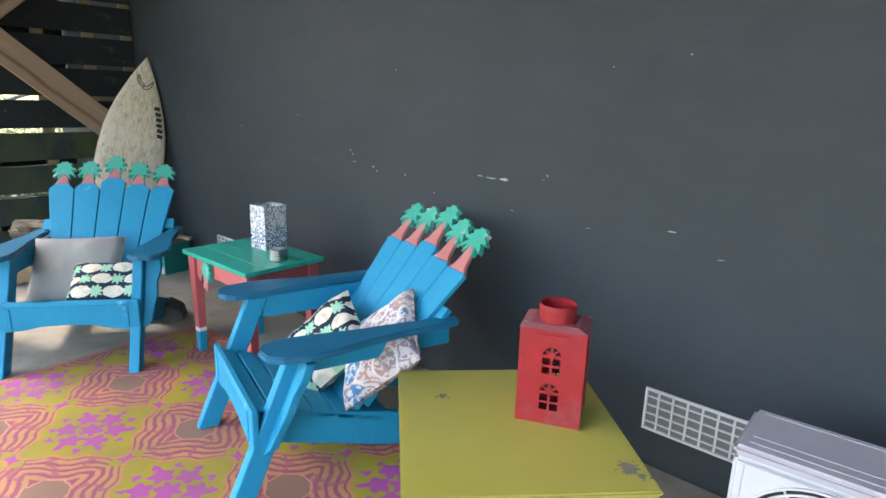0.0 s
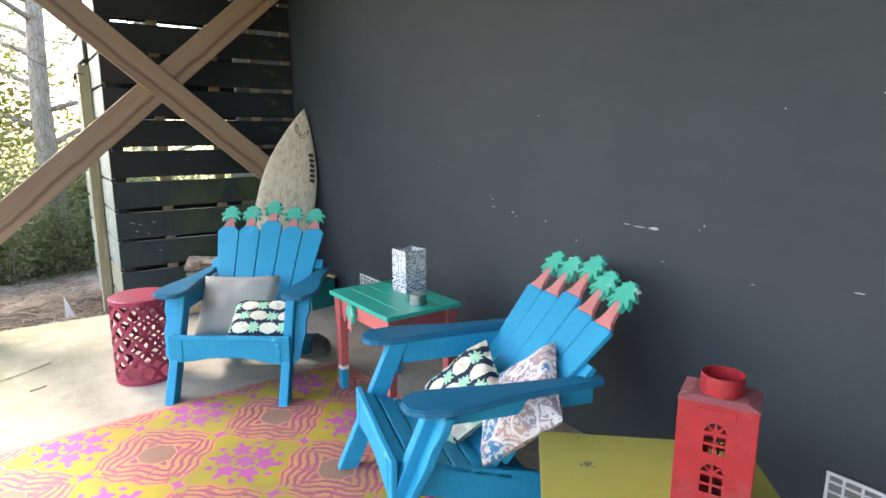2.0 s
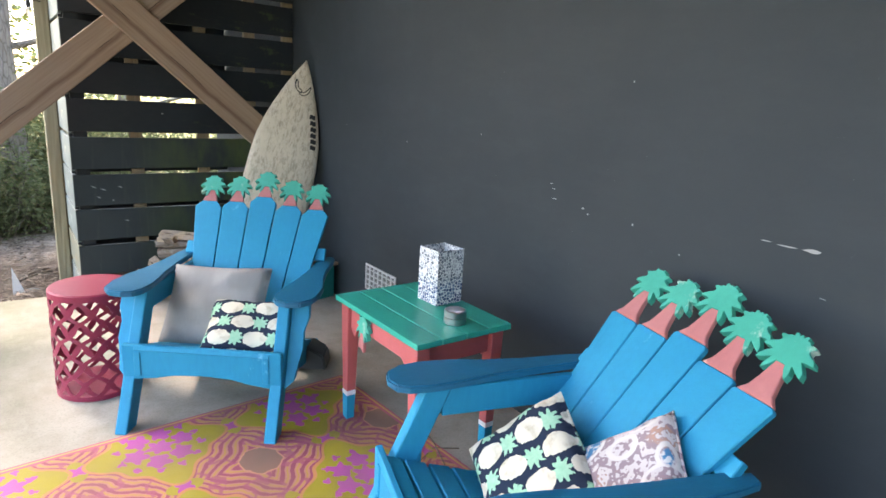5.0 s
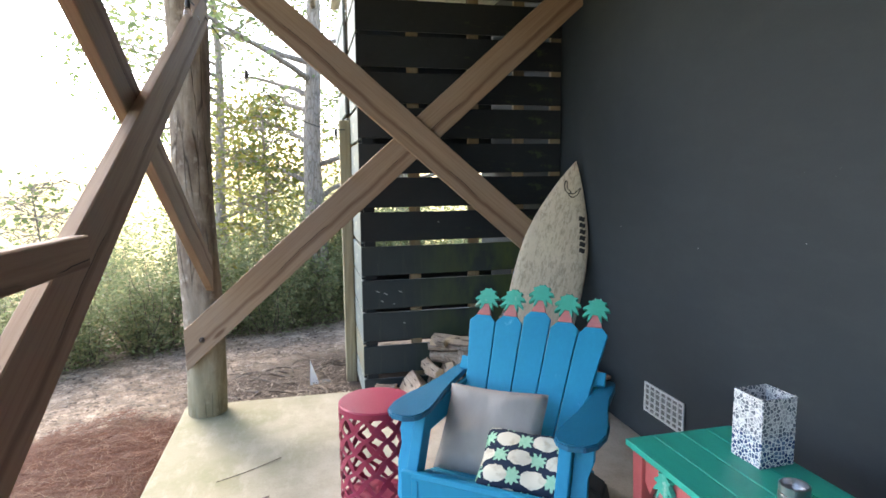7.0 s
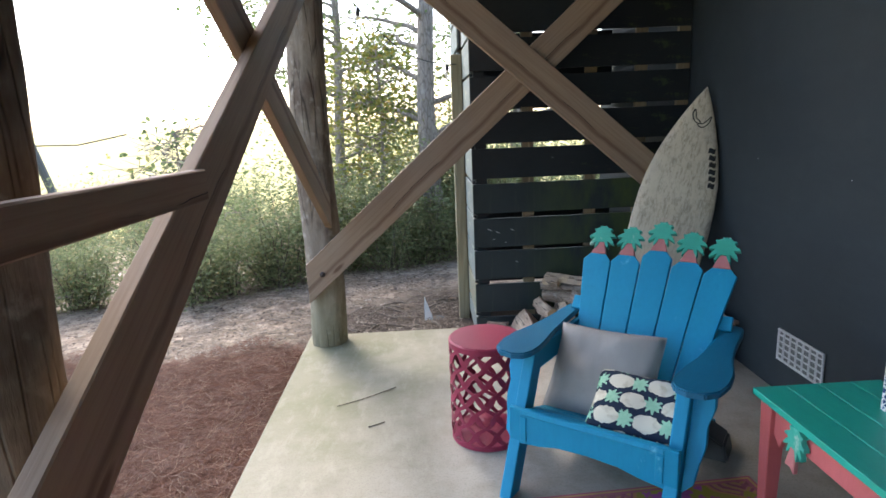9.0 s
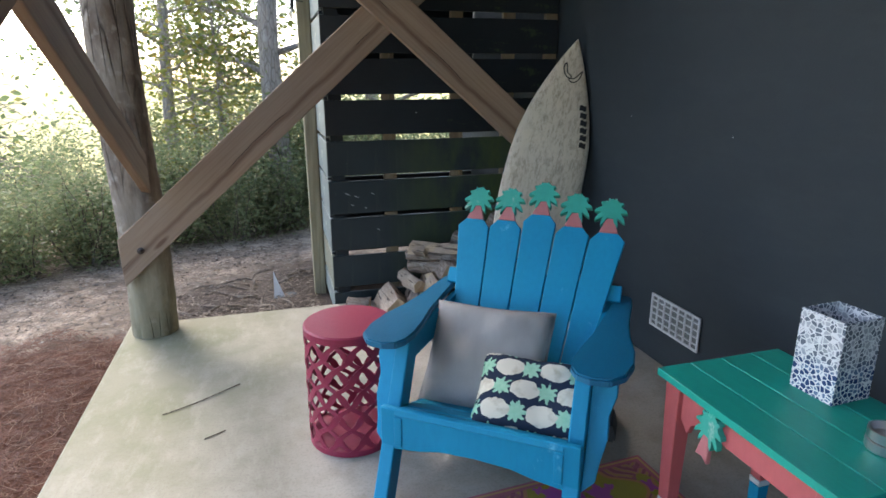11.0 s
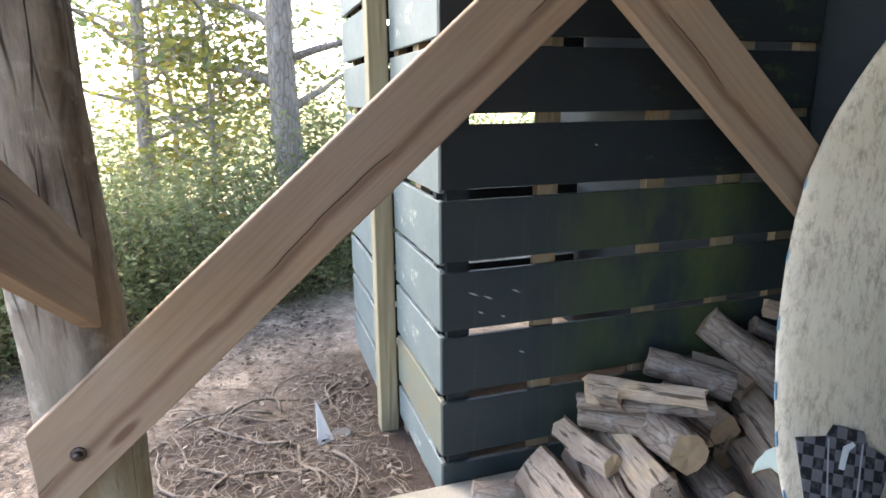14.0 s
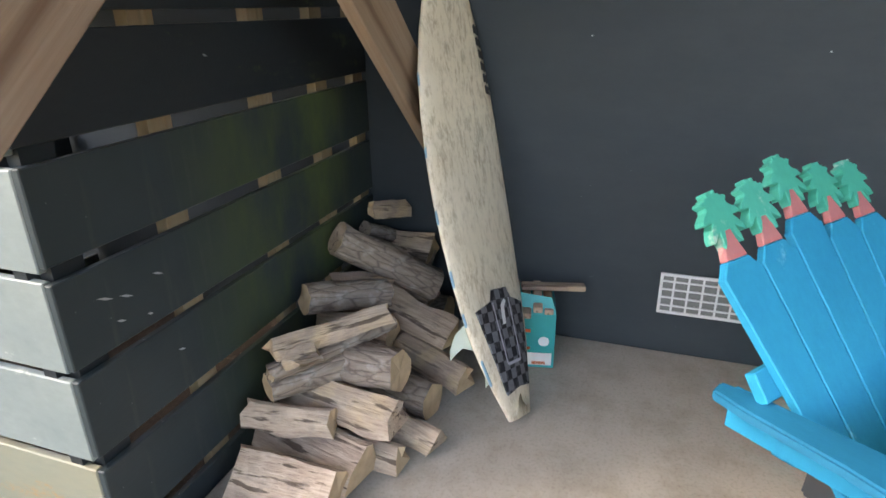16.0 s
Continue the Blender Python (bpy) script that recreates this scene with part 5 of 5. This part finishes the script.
# ---- firewood ----


def split_log(a, b, r, sort, seed):
    """A piece of firewood from a to b: a whole round with bark, or a split wedge."""
    rg = random.Random(seed)
    a, b = Vector(a), Vector(b)
    x = (b - a).normalized()
    y = Vector((0, 0, 1)).cross(x).normalized()
    z = x.cross(y)
    m = Matrix((x, y, z)).transposed().to_4x4()
    m.translation = a
    L = (b - a).length
    whole = sort == "bark"
    ob = thing("firewood_log", m, "split firewood log with pale grain, heaped by board screen" if not whole else "round firewood log with rough grey bark, heaped by board screen", "firewood", "firewood heap")
    n = 12 if whole else 6
    if whole:
        base = [(math.cos(2 * math.pi * i / n) * r * rg.uniform(0.9, 1.1), math.sin(2 * math.pi * i / n) * r * rg.uniform(0.88, 1.1)) for i in range(n)]
    else:
        k2 = rg.uniform(-0.3, 0.3)
        base = [(-1.1, -0.72), (1.05, -0.78), (1.0, -0.25), (0.45 + k2, 0.82), (0.1 + k2, 0.9), (-0.85, 0.25)]
        base = [(p * r * rg.uniform(0.85, 1.12), q * r * rg.uniform(0.85, 1.12)) for p, q in base]
    seg = 9
    vs, fs = [], []
    for j in range(seg + 1):
        f = j / seg
        for i, (p, q) in enumerate(base):
            w = 1 + 0.20 * noise.noise((f * 3 + seed, i * 0.7, 1)) + (0.12 if whole else 0.07) * noise.noise((f * 9, i * 1.9, seed))
            jag = rg.uniform(-0.016, 0.016) * (0.4 if whole else 1.0) if j in (0, seg) else 0
            vs.append((f * L + jag, p * w + 0.012 * math.sin(3 * f + seed), q * w))
    for j in range(seg):
        fs += [(j * n + i, j * n + (i + 1) % n, (j + 1) * n + (i + 1) % n, (j + 1) * n + i) for i in range(n)]
    part("bark" if whole else "wood", Shape().add(vs, fs), M_LOGBARK if whole else M_SPLIT, ob, smooth=whole)
    for j, name in ((0, "cut_end"), (seg, "cut_end")):
        ring = vs[j * n:(j + 1) * n]
        cen = Vector((sum(p[0] for p in ring) / n, sum(p[1] for p in ring) / n, sum(p[2] for p in ring) / n))
        part(name, Shape().add([tuple(cen)] + ring, [(0, i + 1, (i + 1) % n + 1) for i in range(n)]), M_END if rg.random() < 0.6 else M_SPLIT, ob)
    if not whole:
        # a strip of bark left on the round side
        top = [2, 3, 4, 5]
        bv, bf = [], []
        for j in range(seg + 1):
            for i in top:
                px, py, pz = vs[j * n + i]
                bv.append((px, py * 1.03, pz * 1.03 - 0.0) if seed % 3 else (px, -py * 1.03, -pz * 1.03))
        for j in range(seg):
            bf += [(j * 4 + i, j * 4 + i + 1, (j + 1) * 4 + i + 1, (j + 1) * 4 + i) for i in range(3)]
        if seed % 3 == 0:
            part("bark_strip", Shape().add(bv, bf), M_LOGBARK, ob, smooth=True)
    return ob


LOGS = [
    ((-1.285, 5.90, 0.085), (-1.26, 5.56, 0.07), 0.092, "split"),
    ((-1.07, 5.94, 0.09), (-1.15, 5.53, 0.075), 0.076, "split"),
    ((-0.98, 5.88, 0.215), (-1.02, 5.47, 0.19), 0.066, "split"),
    ((-0.83, 5.70, 0.05), (-0.95, 5.37, 0.05), 0.05, "split"),
    ((-1.02, 5.78, 0.045), (-1.06, 5.46, 0.042), 0.042, "split"),
    ((-0.71, 5.78, 0.075), (-0.77, 5.45, 0.072), 0.072, "bark"),
    ((-0.50, 5.70, 0.13), (-0.585, 5.37, 0.07), 0.062, "split"),
    ((-1.13, 5.87, 0.275), (-0.90, 5.68, 0.29), 0.052, "bark"),
    ((-0.90, 5.80, 0.28), (-0.92, 5.50, 0.295), 0.076, "bark"),
    ((-1.15, 5.85, 0.355), (-0.74, 5.60, 0.365), 0.030, "bark"),
    ((-1.12, 5.86, 0.425), (-0.79, 5.585, 0.425), 0.034, "split"),
    ((-1.13, 5.80, 0.405), (-1.05, 5.72, 0.40), 0.030, "split"),
    ((-0.80, 5.92, 0.43), (-0.56, 5.71, 0.375), 0.060, "bark"),
    ((-0.52, 5.93, 0.56), (-0.27, 5.62, 0.30), 0.072, "bark"),
    ((-0.42, 5.80, 0.27), (-0.475, 5.46, 0.19), 0.060, "split"),
    ((-0.26, 5.94, 0.51), (-0.06, 5.85, 0.40), 0.038, "bark"),
    ((-0.24, 5.92, 0.60), (-0.07, 5.82, 0.56), 0.040, "split"),
    ((-0.66, 5.95, 0.25), (-0.63, 5.66, 0.23), 0.080, "split"),
    ((-0.13, 5.95, 0.085), (-0.13, 5.60, 0.085), 0.083, "bark"),
    ((-0.31, 5.95, 0.085), (-0.32, 5.58, 0.085), 0.085, "split"),
    ((-0.51, 5.95, 0.085), (-0.52, 5.72, 0.085), 0.080, "bark"),
    ((-0.20, 5.95, 0.24), (-0.22, 5.64, 0.24), 0.080, "split"),
    ((-0.40, 5.95, 0.25), (-0.39, 5.82, 0.25), 0.080, "bark"),
    ((-0.14, 5.95, 0.40), (-0.13, 5.68, 0.39), 0.075, "split"),
    ((-0.84, 5.94, 0.21), (-0.80, 5.70, 0.20), 0.070, "split"),
    ((-0.55, 5.95, 0.36), (-0.44, 5.74, 0.34), 0.060, "split"),
    ((-0.88, 5.94, 0.07), (-0.90, 5.62, 0.07), 0.068, "bark"),
    ((-1.16, 5.94, 0.20), (-1.10, 5.66, 0.19), 0.050, "split"),
]
HEAP = Vector((0.015, -0.055, 0))
for i, (p, q, r, sort) in enumerate(LOGS):
    split_log(Vector(p) + HEAP, Vector(q) + HEAP, r, sort, i + 1)
split_log((-1.555, 5.80, 0.045), (-1.405, 5.75, 0.045), 0.045, "bark", 91)

# carton of kindling with loose sticks
crt = thing("carton", pose(-0.19, 5.17, 0, 0, 0, 12), "torn teal cardboard carton of kindling sticks beside the surfboard", "box")
part("side", Shape().box(-0.125, -0.121, -0.12, 0.12, 0, 0.25), M_CARTON, crt)
part("side", Shape().box(0.121, 0.125, -0.12, 0.12, 0, 0.27), M_CARTON, crt)
part("side", Shape().box(-0.1205, 0.1205, -0.12, -0.116, 0, 0.25), M_CARTON, crt)
part("side", Shape().box(-0.1205, 0.1205, 0.116, 0.12, 0, 0.25), M_CARTON, crt)
part("base", Shape().box(-0.1205, 0.1205, -0.1155, 0.1155, 0, 0.004), M_CARTON, crt)
part("flap", Shape().prism([(-0.12, 0), (0.12, 0), (0.10, 0.07), (-0.06, 0.09), (-0.11, 0.05)], -0.002, 0.002, pose(-0.126, 0, 0.25, -28, 0, -90)), M_CARTON, crt)
for a, b, c, e, mm in ((-0.118, 0.02, 0.165, 0.18, M_ORANGE), (-0.118, 0.02, 0.085, 0.097, M_ORANGE), (-0.11, 0.11, 0.012, 0.07, M_PRINT), (-0.05, 0.0, 0.022, 0.055, M_BLACK), (-0.10, -0.03, 0.20, 0.235, M_PRINT), (0.03, 0.085, 0.015, 0.03, M_ORANGE)):
    part("print", Shape().box(-0.1265, -0.1255, -b, -a, c, e), mm, crt)
part("seal", Shape().revolve([(0.022, 0), (0.022, 0.001)], 20, pose(-0.1255, -0.075, 0.125, 0, -90, 0)), M_PRINT, crt)
for i in range(5):
    y = -0.09 + 0.045 * i
    st = thing("kindling_stick", crt.matrix_basis @ pose(0.0, y, 0.262 + 0.018 * (i % 2), 0, 0, 0), "pale split kindling stick lying on the carton", "stick", "kindling")
    part("stick", Shape().box(-0.13 - 0.02 * (i % 3), 0.11, -0.018, 0.018, -0.012, 0.012), M_SPLIT, st, bevel=0.003)
st = thing("kindling_stick", pose(-0.15, 5.10, 0.305, 0, -3, 110), "pale split kindling stick lying on the carton", "stick", "kindling")
part("stick", Shape().box(-0.17, 0.10, -0.022, 0.022, -0.012, 0.012), M_SPLIT, st, bevel=0.004)

# dark moulded block behind the blue chair
blk = thing("plastic_block", pose(-0.70, 4.06, 0, 0, 0, -35), "charcoal plastic wedge block lying behind the blue chair", "block")
part("body", Shape().prism([(-0.12, 0), (0.12, 0), (0.10, 0.085), (0.02, 0.13), (-0.10, 0.12)], -0.08, 0.08), M_DARKTHING, blk, bevel=0.01, seg=2)

# ---- outside: bushes, trees, litter ----


def leaves(rg, centres, count, spread, size, slim, droop=0.3):
    """Many small leaves, each a folded pair of triangles, round the given centres."""
    c = np.array(centres)
    k2 = rg.integers(0, len(c), count)
    p = c[k2] + rg.normal(0, 1, (count, 3)) * np.array(spread)
    d = rg.normal(0, 1, (count, 3))
    d[:, 2] = np.abs(d[:, 2]) * 0.6 - droop
    d /= np.linalg.norm(d, axis=1)[:, None]
    s = np.cross(d, rg.normal(0, 1, (count, 3)))
    s /= np.linalg.norm(s, axis=1)[:, None]
    ln = size * rg.uniform(0.6, 1.3, count)[:, None]
    w = ln * slim
    v = np.stack([p, p + d * ln * 0.5 + s * w, p + d * ln, p + d * ln * 0.5 - s * w], 1).reshape(-1, 3)
    f = np.arange(count * 4).reshape(-1, 4)
    return v.tolist(), f.tolist()


def leaf_mesh(name, v, f):
    me = bpy.data.meshes.new(name)
    me.from_pydata(v, [], f)
    return me


def bush_parts(seed, high, wide, count):
    rg = np.random.default_rng(seed)
    rp = random.Random(seed)
    stems, tips = Shape(), []
    for i in range(13):
        a, r = rp.uniform(0, 6.28), rp.uniform(0.1, wide)
        x, y = 0.3 * r * math.cos(a), 0.3 * r * math.sin(a)
        h = high * rp.uniform(0.55, 1.1)
        pts = []
        for j in range(6):
            f = j / 5
            pts.append((x + r * f * math.cos(a) + rp.uniform(-0.04, 0.04), y + r * f * math.sin(a) + rp.uniform(-0.04, 0.04), h * f))
            if j > 0:
                tips.append(pts[-1])
                tips.append((pts[-1][0] + rp.uniform(-0.2, 0.2), pts[-1][1] + rp.uniform(-0.2, 0.2), pts[-1][2] + rp.uniform(-0.1, 0.15)))
        stems.tube(pts, [0.010, 0.009, 0.007, 0.006, 0.004, 0.002], 5)
    v, f = leaves(rg, tips, count, (0.13, 0.13, 0.12), 0.055, 0.22)
    return stems.mesh("stems"), leaf_mesh("foliage", v, f)


bush_kinds = [bush_parts(s, h, w2, n) for s, h, w2, n in ((11, 1.0, 0.55, 3600), (12, 1.25, 0.6, 4200), (13, 0.75, 0.6, 3300))]
rb = random.Random(5)
spots = []
for i in range(15):
    f = i / 14
    spots.append((-6.6 + 5.6 * f + rb.uniform(-0.2, 0.2), 6.0 + 3.7 * f + rb.uniform(-0.2, 0.25) + (0.9 if f < 0.25 else 0.45)))
for i in range(16):
    f = i / 15
    spots.append((-8.0 + 9.0 * f + rb.uniform(-0.3, 0.3), 7.8 + 3.0 * f + rb.uniform(-0.3, 0.4)))
for i in range(14):
    spots.append((-10.5 + 0.95 * i + rb.uniform(-0.4, 0.4), 11.3 + rb.uniform(-0.6, 0.9)))
for i, (x, y) in enumerate(spots):
    kind = bush_kinds[rb.randrange(3)]
    s = rb.uniform(0.8, 1.2) * (1.0 if y < 10 else 1.2) * (0.72 if x < -3.6 else 1.0)
    ob = thing("shrub", Matrix.Translation((x, y, ground_height(x, y) - 0.03)) @ Matrix.Rotation(rb.uniform(0, 6.28), 4, "Z") @ Matrix.Scale(s, 4), "loose green wax-leaved shrub in the thicket beyond the slab", "bush", "thicket")
    part("stem_clump", kind[0], M_TWIG, ob)
    part("foliage", kind[1], M_LEAF, ob)


def tree(x, y, height, radius, seed, leaf, count, low, label):
    rp, rg = random.Random(seed), np.random.default_rng(seed)
    ob = thing("tree", pose(x, y, ground_height(x, y) - 0.05), label, "tree", "trees beyond the thicket")
    pts = [(0.05 * math.sin(1.3 * z + seed), 0.05 * math.cos(1.1 * z + seed), z) for z in [height * i / 10 for i in range(11)]]
    trunk = Shape().tube(pts, [radius * (1 - 0.75 * i / 10) + (0.05 if i == 0 else 0) for i in range(11)], 12)
    tips = []
    for i in range(26):
        f = low + (1 - low) * i / 26
        base = Vector(pts[min(10, int(f * 10))])
        base.z = height * f
        a = rp.uniform(0, 6.28)
        L = height * rp.uniform(0.22, 0.40) * (1.15 - 0.6 * f)
        lim = []
        for j in range(7):
            q = j / 6
            lim.append(base + Vector((math.cos(a) * L * q, math.sin(a) * L * q, L * (0.35 * q - 0.1 * q * q))) + Vector((rp.uniform(-0.06, 0.06), rp.uniform(-0.06, 0.06), rp.uniform(-0.05, 0.05))) * (1 if j else 0))
            if j > 2:
                tips.append(tuple(lim[-1]))
                for _ in range(3):
                    tw = lim[-1] + Vector((rp.uniform(-0.4, 0.4), rp.uniform(-0.4, 0.4), rp.uniform(-0.25, 0.2)))
                    tips.append(tuple(tw))
                    trunk.tube([lim[-1], tw], [0.006, 0.003], 4)
        trunk.tube(lim, [radius * 0.28 * (1 - 0.85 * j / 6) for j in range(7)], 6)
    part("trunk", trunk, M_OAKBARK, ob, smooth=True)
    v, f = leaves(rg, tips, count, (0.15, 0.15, 0.12), 0.085, 0.30, 0.35)
    part("crown", leaf_mesh("crown", v, f), leaf, ob)
    return ob


tree(-1.86, 9.7, 7.5, 0.15, 21, M_OAK, 6500, 0.22, "slender oak with open green crown behind the thicket")
tree(-3.3, 11.6, 6.5, 0.10, 22, M_OAK, 5000, 0.2, "slender oak with open green crown behind the thicket")
tree(-0.4, 11.5, 7.0, 0.13, 23, M_OAK, 5000, 0.2, "slender oak with open green crown behind the thicket")
tree(-2.6, 10.4, 3.0, 0.04, 24, M_YLEAF, 3200, 0.15, "young tree with yellowing leaves in the thicket")
tree(-3.2, 12.8, 3.2, 0.05, 25, M_YLEAF, 3200, 0.15, "young tree with yellowing leaves in the thicket")
tree(-5.2, 9.6, 1.9, 0.025, 26, M_OAK, 500, 0.3, "thin sapling with sparse leaves above the thicket")

# pine straw, dead leaves and roots on the soil
rg = np.random.default_rng(8)


def blades(n, x0, x1, y0, y1, ln, wd, lift, keep):
    p = np.stack([rg.uniform(x0, x1, n), rg.uniform(y0, y1, n)], 1)
    p = p[keep(p)]
    n = len(p)
    z = np.array([ground_height(q[0], q[1]) + 0.012 for q in p]) + rg.uniform(-0.01, lift, n)
    a = rg.uniform(0, math.pi * 2, n)
    t = rg.normal(0, 0.12, n)
    L = ln * rg.uniform(0.5, 1.3, n)
    d = np.stack([np.cos(a) * L, np.sin(a) * L, t * L], 1)
    s = np.stack([-np.sin(a), np.cos(a), rg.normal(0, 0.3, n)], 1) * wd
    c = np.concatenate([p, z[:, None]], 1)
    bend = np.stack([-np.sin(a), np.cos(a), np.zeros(n)], 1) * (L * rg.normal(0, 0.18, n))[:, None]
    v = np.stack([c - d / 2, c + bend + s, c + d / 2, c + bend - s], 1).reshape(-1, 3)
    return v.tolist(), np.arange(n * 4).reshape(-1, 4).tolist()


v, f = blades(42000, -5.6, -2.96, 1.6, 6.15, 0.17, 0.0019, 0.03, lambda p: p[:, 1] < 6.0 + 0.15 * np.sin(p[:, 0] * 5))
tagged(part("pine_straw", leaf_mesh("pine_straw", v, f), M_STRAW), "reddish fallen pine needles lying beside the slab", "pine straw", "", "stuff")
v, f = blades(5200, -5.5, -1.2, 5.95, 9.6, 0.055, 0.011, 0.012, lambda p: (p[:, 0] < -1.7) | (p[:, 1] < 5.9))
tagged(part("leaf_litter", leaf_mesh("leaf_litter", v, f), M_LITTER), "dry brown leaves and chips scattered on sandy soil", "leaf litter", "", "stuff")
v, f = blades(3500, -4.2, -1.72, 6.0, 8.4, 0.2, 0.0025, 0.02, lambda p: p[:, 0] < -1.72)
tagged(part("twig_litter", leaf_mesh("twig_litter", v, f), M_ROOT), "fine roots and twigs tangled on the soil", "twigs", "", "stuff")

# sticks on the slab
for pts in ([(-2.548, 4.71, 0.006), (-2.41, 4.78, 0.007), (-2.32, 4.845, 0.006), (-2.215, 4.921, 0.006)], [(-2.344, 4.452, 0.004), (-2.259, 4.498, 0.004)], [(-0.70, 2.92, 0.005), (-0.58, 2.98, 0.006), (-0.48, 2.92, 0.005)], [(-0.64, 2.76, 0.005), (-0.56, 3.00, 0.012), (-0.53, 3.12, 0.005)]):
    ob = thing("dry_twig", pose(0, 0, 0), "thin dry twig lying on the concrete", "twig", "twigs on the slab")
    part("twig", Shape().tube(pts, 0.0026, 6), M_TWIG, ob)

# folded white card and a black pot lid on the soil
cone = thing("paper_marker", pose(-2.0, 6.68, ground_height(-2.0, 6.68) + 0.01, 0, 0, 20), "folded white paper marker standing on the soil", "marker")
part("sheet", Shape().add([(-0.05, -0.03, -0.02), (0.045, -0.02, -0.02), (0.006, 0.10, -0.02), (0.0, 0.085, 0.185)], [(0, 1, 3), (1, 2, 3), (2, 0, 3), (0, 2, 1)]), M_PAPER, cone)
lidp = thing("round_cap", pose(-1.91, 6.72, ground_height(-1.91, 6.72) - 0.002), "flat black round cap half sunk in the soil", "cap")
part("disc", Shape().revolve([(0.05, 0), (0.055, 0.01), (0.045, 0.016)], 24), M_DARKTHING, lidp)

# surface roots beside the screen
rr2 = random.Random(31)
for i in range(16):
    x, y, a = rr2.uniform(-2.6, -1.78), rr2.uniform(6.25, 7.25), rr2.uniform(0, 6.28)
    pts = []
    for j in range(9):
        pts.append((x, y, ground_height(x, y) + 0.012 + 0.012 * math.sin(j * 1.3 + i)))
        a += rr2.uniform(-0.5, 0.5)
        x, y = min(-1.68, x + 0.075 * math.cos(a)), max(6.08, y + 0.075 * math.sin(a))
    rt = thing("tree_root", pose(0, 0, 0), "thin bare root lying on dark soil beside the screen", "root", "roots on the soil")
    part("root", Shape().tube(pts, [0.009, 0.0085, 0.008, 0.0075, 0.007, 0.006, 0.005, 0.004, 0.002], 6), M_ROOT, rt, smooth=True)

# string lights
cab = thing("string_light", pose(0, 0, 0), "black festoon cable with clear bulbs strung from pile to fence post", "string light")
way = [Vector((-2.62, 5.64, 2.70)).lerp(Vector((-1.668, 6.68, 2.04)), i / 12) - Vector((0, 0, 0.22 * math.sin(math.pi * i / 12))) for i in range(13)]
part("cable", Shape().tube(way, 0.004, 6), M_CABLE, cab)
way2 = [Vector((-2.60, 2.66, 2.8)).lerp(Vector((-2.62, 5.64, 2.70)), i / 12) - Vector((0, 0, 0.15 * math.sin(math.pi * i / 12))) for i in range(13)]
part("cable", Shape().tube(way2, 0.004, 6), M_CABLE, cab)
for p in (way[3], way[11], way2[6], way2[10], way2[11]):
    part("socket", Shape().revolve([(0.014, -0.05), (0.016, -0.03), (0.010, 0.0)], 12, Matrix.Translation(p)), M_CABLE, cab)
    part("bulb", Shape().revolve([(0.004, -0.125), (0.020, -0.115), (0.028, -0.095), (0.024, -0.072), (0.013, -0.051)], 16, Matrix.Translation(p)), M_BULB, cab, "clear glass bulb", smooth=True)

# far cluster of leaning piles with a rope
clu = thing("pile_cluster", pose(-13.5, 19.5, -0.2), "far cluster of dark leaning piles tied with rope", "piles")
for a, hgt in ((0.2, 1.9), (2.3, 1.7), (4.4, 1.6)):
    part("pile", Shape().tube([(0.55 * math.cos(a), 0.55 * math.sin(a), 0), (0.08 * math.cos(a), 0.08 * math.sin(a), hgt)], 0.12, 10), M_DARKTHING, clu)
part("rope", Shape().tube([(0, 0, 1.5), (1.2, 0.6, 1.45), (2.4, 1.2, 1.7)], 0.025, 6), M_TWIG, clu)

# knocks in the paint of the board screen, near its corner
for x, z, ww in ((-1.50, 0.775, 0.05), (-1.44, 0.755, 0.045), (-1.33, 0.77, 0.04), (-1.47, 0.70, 0.03), (-1.38, 0.675, 0.02), (-1.30, 0.52, 0.03), (-1.02, 1.30, 0.02)):
    ob = thing("paint_chip", pose(x, SCREEN - 0.0025, z - 0.01, 0, 0, 0) @ pose(0, 0, 0, 0, 25, 0), "pale scratch in the dark board screen", "scuff", "wall scuffs")
    part("chip", Shape().prism([(-ww / 2, 0), (0, -0.003), (ww / 2, 0.001), (0, 0.004)], 0.0, 0.001), M_SCUFF, ob)

# scuffs of pale filler on the slate wall
rs = random.Random(17)
for y, z, ww, hh in ((1.958, 1.119, 0.055, 0.012), (2.03, 1.117, 0.07, 0.004), (2.10, 1.121, 0.035, 0.003), (1.143, 1.005, 0.04, 0.004), (3.06, 1.148, 0.02, 0.004), (3.08, 1.17, 0.016, 0.004), (3.05, 1.105, 0.03, 0.004), (2.88, 1.09, 0.014, 0.008), (2.85, 1.07, 0.010, 0.006), (2.62, 1.07, 0.008, 0.008), (1.72, 1.16, 0.006, 0.01), (1.74, 1.14, 0.005, 0.005), (2.4, 1.0, 0.006, 0.006), (1.9, 0.98, 0.02, 0.002), (1.5, 0.96, 0.02, 0.002), (0.95, 0.93, 0.03, 0.002), (2.7, 1.62, 0.006, 0.005), (4.3, 1.25, 0.008, 0.006), (5.1, 1.3, 0.008, 0.006), (3.6, 1.35, 0.006, 0.005), (1.45, 1.62, 0.006, 0.006), (1.15, 1.66, 0.006, 0.006)):
    n2 = 9
    pts = [(ww / 2 * math.cos(2 * math.pi * i / n2) * rs.uniform(0.7, 1.2), hh / 2 * math.sin(2 * math.pi * i / n2) * rs.uniform(0.6, 1.3)) for i in range(n2)]
    ob = thing("paint_chip", pose(-0.0015, y - 0.1, z, 0, 0, -90), "pale scuff mark on the slate wall", "scuff", "wall scuffs")
    part("chip", Shape().prism(pts, 0.0, 0.0015), M_SCUFF, ob)
